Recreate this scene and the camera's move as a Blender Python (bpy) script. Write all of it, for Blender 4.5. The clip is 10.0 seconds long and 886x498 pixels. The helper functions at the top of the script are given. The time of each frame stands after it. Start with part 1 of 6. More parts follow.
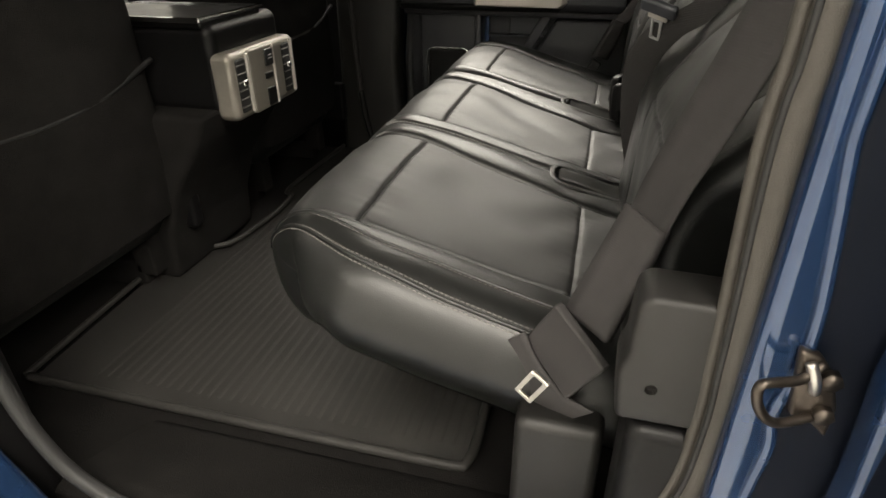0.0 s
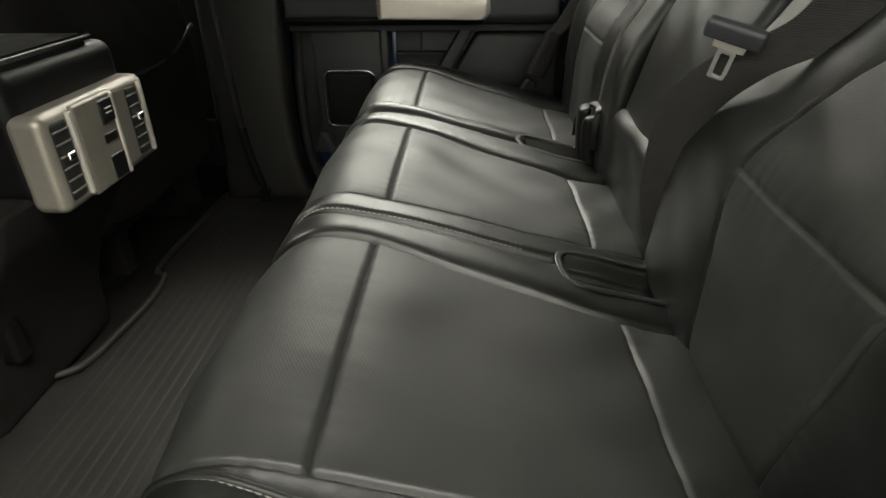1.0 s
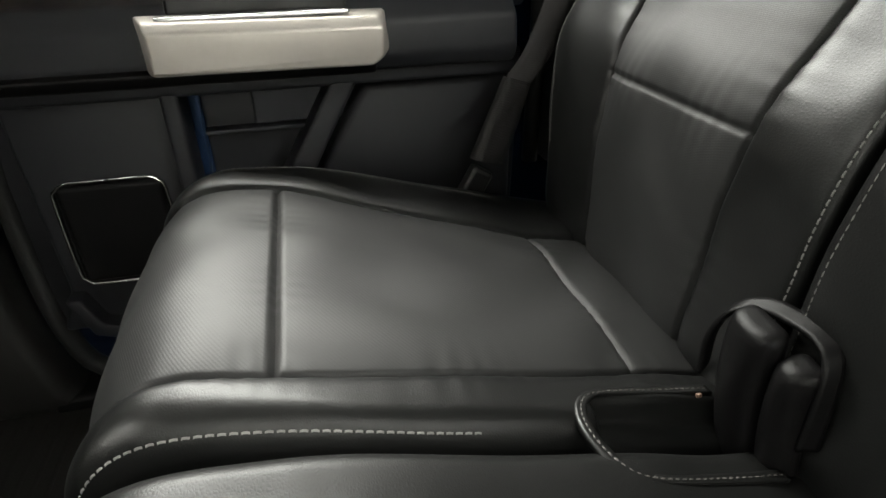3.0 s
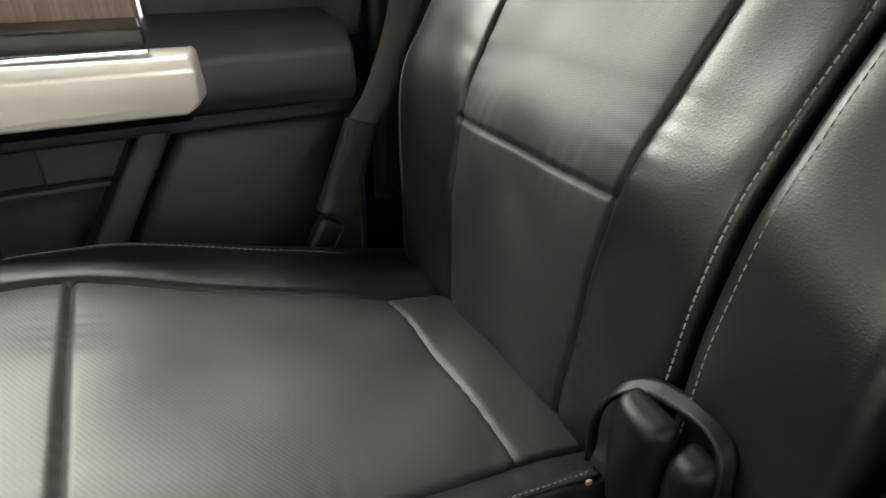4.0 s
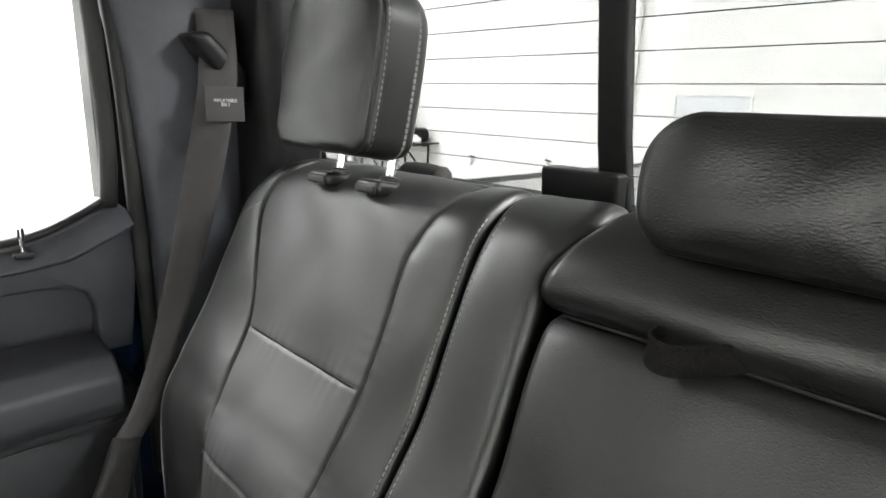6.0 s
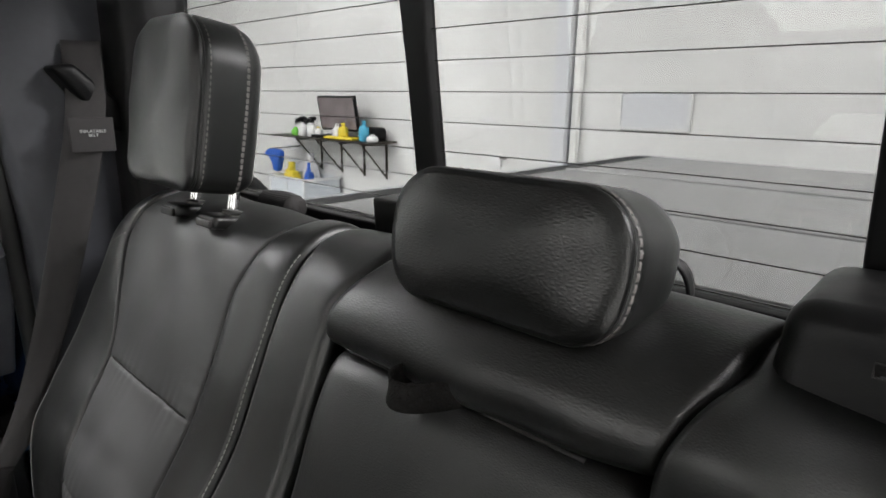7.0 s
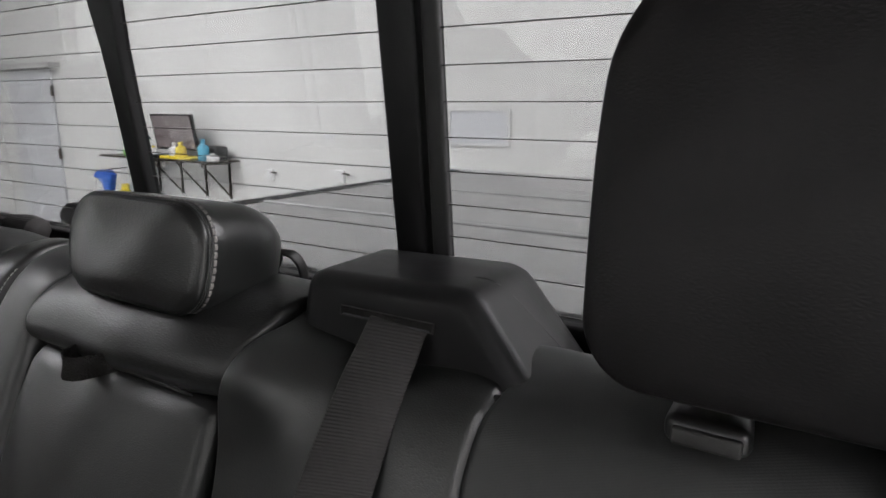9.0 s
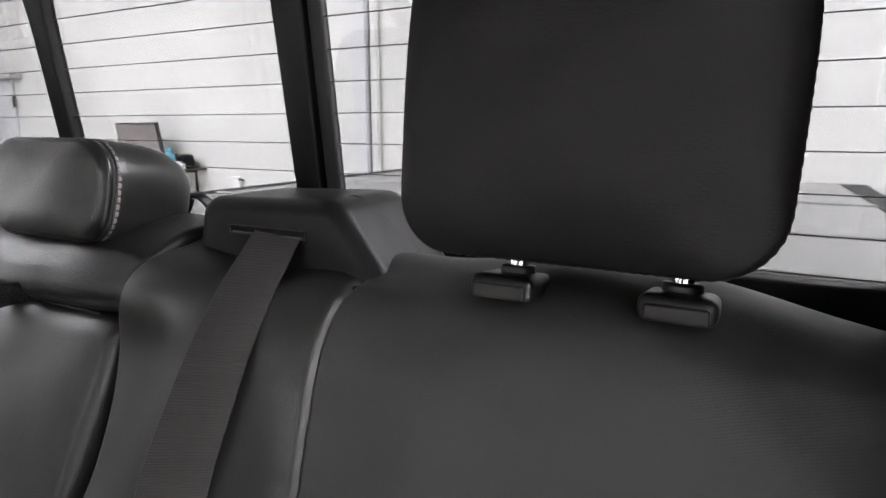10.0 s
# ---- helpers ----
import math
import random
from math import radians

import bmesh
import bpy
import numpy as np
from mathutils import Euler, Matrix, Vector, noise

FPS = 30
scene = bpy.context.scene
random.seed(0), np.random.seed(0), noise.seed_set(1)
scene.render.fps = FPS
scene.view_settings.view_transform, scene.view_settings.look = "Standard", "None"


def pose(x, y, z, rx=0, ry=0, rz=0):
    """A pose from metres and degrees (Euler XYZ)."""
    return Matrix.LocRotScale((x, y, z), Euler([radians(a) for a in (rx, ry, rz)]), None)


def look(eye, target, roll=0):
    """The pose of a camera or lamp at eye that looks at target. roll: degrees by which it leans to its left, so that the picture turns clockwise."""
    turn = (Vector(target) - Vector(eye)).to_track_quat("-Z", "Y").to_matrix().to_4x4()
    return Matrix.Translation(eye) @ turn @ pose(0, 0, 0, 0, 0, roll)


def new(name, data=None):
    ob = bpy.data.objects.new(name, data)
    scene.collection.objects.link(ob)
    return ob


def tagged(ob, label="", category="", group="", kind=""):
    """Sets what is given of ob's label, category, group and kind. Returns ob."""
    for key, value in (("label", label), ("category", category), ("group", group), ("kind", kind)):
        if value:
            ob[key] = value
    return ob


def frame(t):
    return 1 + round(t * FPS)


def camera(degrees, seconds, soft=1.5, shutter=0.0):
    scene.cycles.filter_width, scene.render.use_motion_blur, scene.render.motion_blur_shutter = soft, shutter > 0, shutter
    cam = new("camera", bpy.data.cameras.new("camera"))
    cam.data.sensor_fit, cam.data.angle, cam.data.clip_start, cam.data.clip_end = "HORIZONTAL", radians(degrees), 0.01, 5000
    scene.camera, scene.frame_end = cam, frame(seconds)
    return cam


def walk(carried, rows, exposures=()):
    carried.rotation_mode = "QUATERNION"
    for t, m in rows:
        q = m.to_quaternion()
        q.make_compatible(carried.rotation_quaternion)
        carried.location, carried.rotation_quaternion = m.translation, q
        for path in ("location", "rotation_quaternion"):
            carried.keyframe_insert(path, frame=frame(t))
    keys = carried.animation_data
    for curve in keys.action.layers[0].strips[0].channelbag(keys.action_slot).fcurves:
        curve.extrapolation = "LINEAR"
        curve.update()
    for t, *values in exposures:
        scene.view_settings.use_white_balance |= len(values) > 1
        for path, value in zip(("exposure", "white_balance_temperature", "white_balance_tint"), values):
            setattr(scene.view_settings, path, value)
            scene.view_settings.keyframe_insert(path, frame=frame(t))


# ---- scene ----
cam = camera(74.7, 10.0, 1.6)
PATH = [
    (0, (-0.052, -1.034, 0.667), (-0.504, 0.648, -0.317), -0.5),
    (0.5, (-0.128, -0.867, 0.637), (-0.398, 0.855, -0.344), -0.6),
    (1, (-0.202, -0.727, 0.653), (-0.288, 1.013, -0.33), -0.7),
    (1.5, (-0.231, -0.522, 0.643), (-0.187, 1.216, -0.347), -0.2),
    (2, (-0.269, -0.308, 0.623), (-0.183, 1.431, -0.36), -0.1),
    (2.2, (-0.278, -0.231, 0.625), (-0.163, 1.507, -0.357), -0.3),
    (3.3, (-0.244, 0.022, 0.588), (0.301, 1.675, -0.398), -0.7),
    (3.5, (-0.237, 0.037, 0.587), (0.411, 1.65, -0.403), -0.1),
    (4, (-0.22, 0.055, 0.614), (0.605, 1.6, -0.353), 0.6),
    (4.5, (-0.206, 0.057, 0.674), (0.794, 1.572, -0.165), 1.3),
    (5, (-0.184, 0.037, 0.742), (0.973, 1.552, 0.138), 1.8),
    (5.5, (-0.197, -0.023, 0.819), (1.097, 1.415, 0.309), 2.6),
    (5.7, (-0.212, -0.061, 0.835), (1.128, 1.339, 0.344), 2.6),
    (7, (-0.114, -0.231, 0.9), (1.313, 1.078, 0.399), 0.9),
    (7.5, (-0.103, -0.292, 0.908), (1.394, 0.938, 0.411), 0.7),
    (8, (-0.121, -0.36, 0.931), (1.449, 0.777, 0.441), 0.7),
    (8.5, (-0.115, -0.43, 0.926), (1.526, 0.611, 0.455), 0.7),
    (9, (-0.12, -0.475, 0.923), (1.577, 0.485, 0.477), 0.7),
    (9.5, (-0.14, -0.53, 0.919), (1.59, 0.382, 0.499), 0.6),
    (10, (-0.143, -0.582, 0.865), (1.598, 0.315, 0.458), 0.1),
]
EXPOSURES = [(0, 0.85, 7200, 10), (0.5, 0.55, 7100, 8), (1, 0.95, 6900, 4), (2, 0.8, 6300, 6), (3.5, 1.4, 6700, 6), (4.0, 1.6, 6700, 7), (4.5, 1.7, 6600, 7), (5.0, 2.3, 6400, 8), (5.5, 2.65, 6300, 9), (5.7, 2.6, 6300, 9), (6.8, 1.6, 6300, 12), (7.5, 1.5, 6300, 13), (9, 1.3, 6200, 15), (10, 1.8, 6200, 17)]
walk(cam, [(t, look(eye, target, roll)) for t, eye, target, roll in PATH], EXPOSURES)

# world, lamps and exposure
world = bpy.data.worlds.new("world")
scene.world = world
world.use_nodes = True
world.node_tree.nodes["Background"].inputs[0].default_value = (0.9, 0.95, 1.0, 1)
world.node_tree.nodes["Background"].inputs[1].default_value = 0.05


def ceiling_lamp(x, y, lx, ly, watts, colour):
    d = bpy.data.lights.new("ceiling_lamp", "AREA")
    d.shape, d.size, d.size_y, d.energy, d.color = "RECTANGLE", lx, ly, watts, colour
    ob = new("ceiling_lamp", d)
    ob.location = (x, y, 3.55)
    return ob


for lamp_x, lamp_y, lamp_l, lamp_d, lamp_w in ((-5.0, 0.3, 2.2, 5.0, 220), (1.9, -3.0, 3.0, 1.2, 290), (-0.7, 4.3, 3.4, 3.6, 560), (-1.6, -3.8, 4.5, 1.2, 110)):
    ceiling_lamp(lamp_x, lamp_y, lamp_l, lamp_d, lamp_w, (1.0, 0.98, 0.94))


# materials
def nodes_of(name):
    m = bpy.data.materials.new(name)
    m.use_nodes = True
    t = m.node_tree
    return m, t, t.nodes["Principled BSDF"]


def link(t, a, b):
    t.links.new(a, b)


def add(t, kind, **values):
    n = t.nodes.new(kind)
    for k, v in values.items():
        n.inputs[k].default_value = v
    return n


def mix_colour(t, fac, a, b):
    n = t.nodes.new("ShaderNodeMix")
    n.data_type = "RGBA"
    n.inputs[6].default_value, n.inputs[7].default_value = (*a, 1), (*b, 1)
    link(t, fac, n.inputs[0])
    return n.outputs[2]


def ramp(t, value, lo, hi, a=0.0, b=1.0):
    n = add(t, "ShaderNodeMapRange")
    for i, v in enumerate((lo, hi, a, b)):
        n.inputs[i + 1].default_value = v
    link(t, value, n.inputs[0])
    return n.outputs[0]


def wave_along(t, co, direction, period):
    """A sine of the place along a direction."""
    d = t.nodes.new("ShaderNodeVectorMath")
    d.operation = "DOT_PRODUCT"
    link(t, co, d.inputs[0])
    d.inputs[1].default_value = tuple(2 * math.pi / period * c for c in direction)
    w = t.nodes.new("ShaderNodeMath")
    w.operation = "SINE"
    link(t, d.outputs["Value"], w.inputs[0])
    return w.outputs[0]


def surface(name, dark, light, rough=(0.4, 0.5), metal=0.0, grain=0.0, grain_scale=600.0, patch=9.0, ribs=0.0, period=0.003, axis="TWILL", spec=0.5, coat=0.0, stretch=1.0):
    """A plain surface: two tones in patches, uneven gloss, cell grain and, if wanted, woven ribs."""
    m, t, p = nodes_of(name)
    co = t.nodes.new("ShaderNodeTexCoord").outputs["Object"]
    big = add(t, "ShaderNodeTexNoise", Scale=patch, Detail=4.0, Roughness=0.6)
    fine = add(t, "ShaderNodeTexNoise", Scale=patch * 14, Detail=3.0)
    link(t, co, big.inputs["Vector"])
    link(t, co, fine.inputs["Vector"])
    mean = add(t, "ShaderNodeMath")
    mean.operation = "MULTIPLY_ADD"
    link(t, fine.outputs[0], mean.inputs[0])
    mean.inputs[1].default_value = 0.35
    link(t, big.outputs[0], mean.inputs[2])
    f = ramp(t, mean.outputs[0], 0.42, 0.92)
    link(t, mix_colour(t, f, dark, light), p.inputs["Base Color"])
    link(t, ramp(t, mean.outputs[0], 0.4, 0.95, rough[0], rough[1]), p.inputs["Roughness"])
    p.inputs["Metallic"].default_value = metal
    p.inputs["Specular IOR Level"].default_value = spec
    p.inputs["Coat Weight"].default_value = coat
    p.inputs["Coat Roughness"].default_value = 0.08
    normal = None
    if ribs:
        if axis == "TWILL":
            rib = wave_along(t, co, (0.75, 0.36, 0.75), period)
            dash = wave_along(t, co, (-0.3, 0.9, -0.3), period * 1.5)
            h = add(t, "ShaderNodeMath")
            h.operation = "MULTIPLY_ADD"
            link(t, dash, h.inputs[0])
            h.inputs[1].default_value = 0.35
            link(t, rib, h.inputs[2])
            height = h.outputs[0]
        else:
            height = wave_along(t, co, {"X": (1, 0, 0), "Y": (0, 1, 0), "Z": (0, 0, 1)}[axis], period)
        b = add(t, "ShaderNodeBump", Strength=ribs, Distance=0.0006)
        link(t, height, b.inputs["Height"])
        normal = b
    if grain:
        v = add(t, "ShaderNodeTexVoronoi", Scale=grain_scale)
        v.feature = "DISTANCE_TO_EDGE"
        wob = add(t, "ShaderNodeTexNoise", Scale=60.0, Detail=2.0)
        link(t, co, wob.inputs["Vector"])
        mv = add(t, "ShaderNodeMix")
        mv.data_type = "VECTOR"
        mv.inputs[0].default_value = 0.003
        link(t, co, mv.inputs[4])
        link(t, wob.outputs["Color"], mv.inputs[5])
        sc = t.nodes.new("ShaderNodeMapping")
        sc.inputs["Scale"].default_value = (1.0, stretch, 1.0)
        link(t, mv.outputs[1], sc.inputs["Vector"])
        link(t, sc.outputs[0], v.inputs["Vector"])
        b = add(t, "ShaderNodeBump", Strength=grain, Distance=0.0008)
        link(t, ramp(t, v.outputs["Distance"], 0.0, 0.5), b.inputs["Height"])
        if normal:
            link(t, normal.outputs[0], b.inputs["Normal"])
        b2 = add(t, "ShaderNodeBump", Strength=0.045, Distance=0.004)
        wr = add(t, "ShaderNodeTexNoise", Scale=35.0, Detail=3.0)
        link(t, co, wr.inputs["Vector"])
        link(t, wr.outputs[0], b2.inputs["Height"])
        link(t, b.outputs[0], b2.inputs["Normal"])
        normal = b2
    if normal:
        link(t, normal.outputs[0], p.inputs["Normal"])
    return m


LEATHER = surface("black_leather", (0.0038, 0.004, 0.0038), (0.0064, 0.0067, 0.0064), (0.33, 0.42), grain=0.11, grain_scale=620, spec=0.44, stretch=0.65)
GRAINED = surface("grained_leather", (0.003, 0.003, 0.0029), (0.005, 0.0051, 0.0049), (0.3, 0.37), grain=0.16, grain_scale=520, spec=0.42, stretch=0.4)
INSERT = surface("twill_leather", (0.0125, 0.0128, 0.0126), (0.019, 0.0194, 0.0191), (0.46, 0.56), ribs=0.055, period=0.0017, grain=0.06, grain_scale=900, spec=0.4)
PIPING = surface("piping", (0.012, 0.012, 0.012), (0.02, 0.02, 0.02), (0.4, 0.5), spec=0.3)
THREAD = surface("grey_thread", (0.15, 0.15, 0.143), (0.22, 0.217, 0.207), (0.7, 0.8))
SOFT = surface("soft_leather", (0.006, 0.0061, 0.006), (0.01, 0.0102, 0.01), (0.33, 0.43), grain=0.16, grain_scale=620, spec=0.36, stretch=0.5)
WARM = surface("warm_black_leather", (0.0058, 0.0052, 0.0052), (0.009, 0.0082, 0.0082), (0.42, 0.54), grain=0.12, grain_scale=520, spec=0.16, stretch=0.45)
MID_THREAD = surface("dim_thread", (0.085, 0.08, 0.076), (0.125, 0.118, 0.112), (0.7, 0.8))
DARK_THREAD = surface("dark_thread", (0.05, 0.048, 0.046), (0.085, 0.083, 0.08), (0.7, 0.8))
PLASTIC = surface("black_plastic", (0.0028, 0.0027, 0.0028), (0.005, 0.0048, 0.005), (0.36, 0.46), grain=0.1, grain_scale=700, spec=0.15)
DOOR_PLASTIC = surface("charcoal_plastic", (0.027, 0.028, 0.033), (0.0385, 0.04, 0.047), (0.45, 0.58), grain=0.1, grain_scale=900, spec=0.4)
DOOR_LOW = surface("dark_door_plastic", (0.0115, 0.012, 0.0142), (0.017, 0.0175, 0.0205), (0.48, 0.6), grain=0.1, grain_scale=900, spec=0.35)
GREY_PLASTIC = surface("grey_plastic", (0.008, 0.0076, 0.0072), (0.012, 0.0114, 0.0108), (0.45, 0.58), grain=0.12, grain_scale=900, spec=0.35)
GLOSS_BLACK = surface("gloss_black", (0.005, 0.005, 0.005), (0.008, 0.008, 0.008), (0.27, 0.36), spec=0.4)
SILVER = surface("satin_silver", (0.48, 0.45, 0.41), (0.55, 0.52, 0.48), (0.4, 0.5), metal=0.5)
TRIM = surface("olive_satin_trim", (0.165, 0.152, 0.13), (0.215, 0.2, 0.174), (0.34, 0.44), metal=0.4)
GREY_TRIM = surface("grey_vent_slat", (0.09, 0.086, 0.08), (0.12, 0.115, 0.107), (0.4, 0.5), spec=0.4)
CHROME = surface("chrome", (0.75, 0.75, 0.75), (0.85, 0.85, 0.85), (0.06, 0.14), metal=1.0)
STEEL = surface("steel", (0.38, 0.36, 0.33), (0.55, 0.53, 0.5), (0.25, 0.4), metal=1.0)
DARK_STEEL = surface("greased_steel", (0.02, 0.018, 0.016), (0.12, 0.1, 0.085), (0.25, 0.5), metal=0.9)
WEBBING = surface("belt_webbing", (0.017, 0.0158, 0.0157), (0.025, 0.0233, 0.023), (0.6, 0.75), ribs=0.4, period=0.0018, axis="Z", spec=0.25)
AIR_WEBBING = surface("soft_belt_webbing", (0.026, 0.0243, 0.0245), (0.038, 0.0354, 0.0357), (0.65, 0.8), ribs=0.08, period=0.0018, axis="Z", spec=0.2)
CARPET = surface("black_carpet", (0.0055, 0.0052, 0.005), (0.0115, 0.0106, 0.01), (0.9, 1.0), grain=0.9, grain_scale=350, patch=25, spec=0.08)
MAT = surface("rubber_mat", (0.015, 0.0144, 0.0136), (0.026, 0.0248, 0.0234), (0.45, 0.62), grain=0.2, grain_scale=250, patch=12, spec=0.22)
CLOTH = surface("headliner_cloth", (0.58, 0.57, 0.55), (0.64, 0.63, 0.61), (0.9, 1.0), grain=0.4, grain_scale=500)
RUBBER = surface("door_seal_rubber", (0.03, 0.027, 0.0235), (0.048, 0.0435, 0.038), (0.55, 0.7), grain=0.15, grain_scale=600, spec=0.3)
BLACK_RUBBER = surface("black_rubber", (0.01, 0.01, 0.01), (0.016, 0.016, 0.016), (0.5, 0.7), spec=0.3)
BLUE = surface("blue_paint", (0.012, 0.032, 0.085), (0.015, 0.04, 0.1), (0.2, 0.3), metal=0.5, coat=1.0, patch=4)
# the body's blue paint again, its shade put into a near-black base colour
SHADED_BLUE = surface("shaded_blue_paint", (0.002, 0.0035, 0.008), (0.003, 0.005, 0.0115), (0.45, 0.6), metal=0.1, patch=4, spec=0.2)
WALL = surface("white_wall_paint", (0.64, 0.64, 0.625), (0.72, 0.72, 0.705), (0.6, 0.75), grain=0.15, grain_scale=120, patch=1.2)
# pale so that the unseen floor bounces light up to the headliner
CONCRETE = surface("pale_bounce_grey", (0.42, 0.42, 0.41), (0.5, 0.5, 0.49), (0.35, 0.6), grain=0.2, grain_scale=90, patch=1.0)
TONNEAU = surface("tonneau_vinyl", (0.2, 0.2, 0.2), (0.27, 0.27, 0.267), (0.3, 0.42), grain=0.25, grain_scale=300, patch=3)
ALU = surface("aluminium_rail", (0.3, 0.3, 0.3), (0.4, 0.4, 0.4), (0.45, 0.55), metal=0.5)
WHITE_PLASTIC = surface("white_plastic", (0.7, 0.7, 0.7), (0.8, 0.8, 0.8), (0.3, 0.4))
PALE = surface("pale_grey_paint", (0.55, 0.56, 0.58), (0.62, 0.63, 0.655), (0.5, 0.6), patch=1.5)
FROSTED = surface("frosted_plastic", (0.5, 0.54, 0.58), (0.62, 0.66, 0.7), (0.25, 0.35))
YELLOW = surface("yellow_plastic", (0.7, 0.55, 0.03), (0.8, 0.63, 0.05), (0.3, 0.45))
BLUE_CLOTH = surface("blue_plastic", (0.02, 0.09, 0.42), (0.03, 0.13, 0.55), (0.4, 0.6))
CYAN = surface("cyan_plastic", (0.05, 0.3, 0.45), (0.08, 0.38, 0.55), (0.3, 0.4))
GREEN = surface("green_plastic", (0.15, 0.5, 0.05), (0.2, 0.6, 0.08), (0.3, 0.45))
INK = surface("white_ink", (0.34, 0.34, 0.34), (0.42, 0.42, 0.42), (0.6, 0.7))


def wood_material():
    m, t, p = nodes_of("brown_wood_veneer")
    co = t.nodes.new("ShaderNodeTexCoord").outputs["Object"]
    mp = t.nodes.new("ShaderNodeMapping")
    mp.inputs["Scale"].default_value = (260, 30, 9)
    link(t, co, mp.inputs[0])
    n = add(t, "ShaderNodeTexNoise", Scale=1.0, Detail=5.0, Roughness=0.65)
    link(t, mp.outputs[0], n.inputs["Vector"])
    link(t, mix_colour(t, ramp(t, n.outputs[0], 0.32, 0.7), (0.1, 0.058, 0.04), (0.2, 0.13, 0.098)), p.inputs["Base Color"])
    p.inputs["Roughness"].default_value = 0.4
    return m


def glass_material(name, tint, alpha):
    """Thin glazing: mostly see-through, with a weak mirror on top."""
    m, t, p = nodes_of(name)
    t.nodes.remove(p)
    clear, shine = t.nodes.new("ShaderNodeBsdfTransparent"), t.nodes.new("ShaderNodeBsdfGlossy")
    clear.inputs[0].default_value = (*tint, 1)
    shine.inputs["Roughness"].default_value = 0.02
    mx = t.nodes.new("ShaderNodeMixShader")
    lw = add(t, "ShaderNodeLayerWeight", Blend=0.5)
    pw = add(t, "ShaderNodeMath")
    pw.operation = "POWER"
    link(t, lw.outputs["Facing"], pw.inputs[0])
    pw.inputs[1].default_value = 4.0
    link(t, ramp(t, pw.outputs[0], 0.0, 1.0, alpha, 0.7), mx.inputs[0])
    link(t, clear.outputs[0], mx.inputs[1])
    link(t, shine.outputs[0], mx.inputs[2])
    link(t, mx.outputs[0], t.nodes["Material Output"].inputs[0])
    return m


def screen_material():
    m, t, p = nodes_of("lit_screen")
    co = t.nodes.new("ShaderNodeTexCoord").outputs["Object"]
    n = add(t, "ShaderNodeTexNoise", Scale=6.0, Detail=2.0)
    link(t, co, n.inputs["Vector"])
    c = mix_colour(t, ramp(t, n.outputs[0], 0.4, 0.6), (0.22, 0.17, 0.16), (0.34, 0.27, 0.26))
    link(t, c, p.inputs["Emission Color"])
    p.inputs["Base Color"].default_value = (0.02, 0.02, 0.02, 1)
    p.inputs["Emission Strength"].default_value = 0.8
    p.inputs["Roughness"].default_value = 0.25
    return m


WOOD = wood_material()
GLASS = glass_material("window_glass", (0.435, 0.44, 0.44), 0.03)
SIDE_GLASS = glass_material("tinted_side_glass", (0.8, 0.81, 0.81), 0.03)
SCREEN = screen_material()


# building tools
def thing(name, label, category, group="", kind=""):
    ob = new(name)
    ob.empty_display_size = 0.05
    return tagged(ob, label, category, group, kind)


def mesh_of(name, verts, faces, material, smooth=True):
    me = bpy.data.meshes.new(name)
    me.from_pydata([tuple(map(float, v)) for v in verts], [], [tuple(map(int, f)) for f in faces])
    me.materials.append(material)
    me.polygons.foreach_set("use_smooth", [smooth] * len(me.polygons))
    me.update()
    return me


def part(name, me, parent=None, label=""):
    ob = new(name, me)
    if parent is not None:
        ob.parent = parent
    return tagged(ob, label) if label else ob


def grid_faces(nu, nv, off=0, flip=False):
    i, j = np.meshgrid(np.arange(nu - 1), np.arange(nv - 1), indexing="ij")
    a = (i * nv + j).ravel() + off
    f = np.stack([a, a + nv, a + nv + 1, a + 1], 1)
    return f[:, ::-1] if flip else f


def spline(points, n):
    """A smooth curve through the points, evenly spaced: n places and the arc length of each."""
    p = np.array(points, float)
    q = np.vstack([2 * p[0] - p[1], p, 2 * p[-1] - p[-2]])
    out = []
    for k in range(len(p) - 1):
        a, b, c, d = q[k:k + 4]
        t = np.linspace(0, 1, 40, endpoint=False)[:, None]
        out.append(0.5 * (2 * b + (c - a) * t + (2 * a - 5 * b + 4 * c - d) * t**2 + (3 * b - a - 3 * c + d) * t**3))
    out = np.vstack(out + [p[-1:]])
    s = np.r_[0, np.cumsum(np.linalg.norm(np.diff(out, axis=0), axis=1))]
    e = np.linspace(0, s[-1], n)
    return np.stack([np.interp(e, s, out[:, k]) for k in range(p.shape[1])], 1), e


NORMALS = [None]


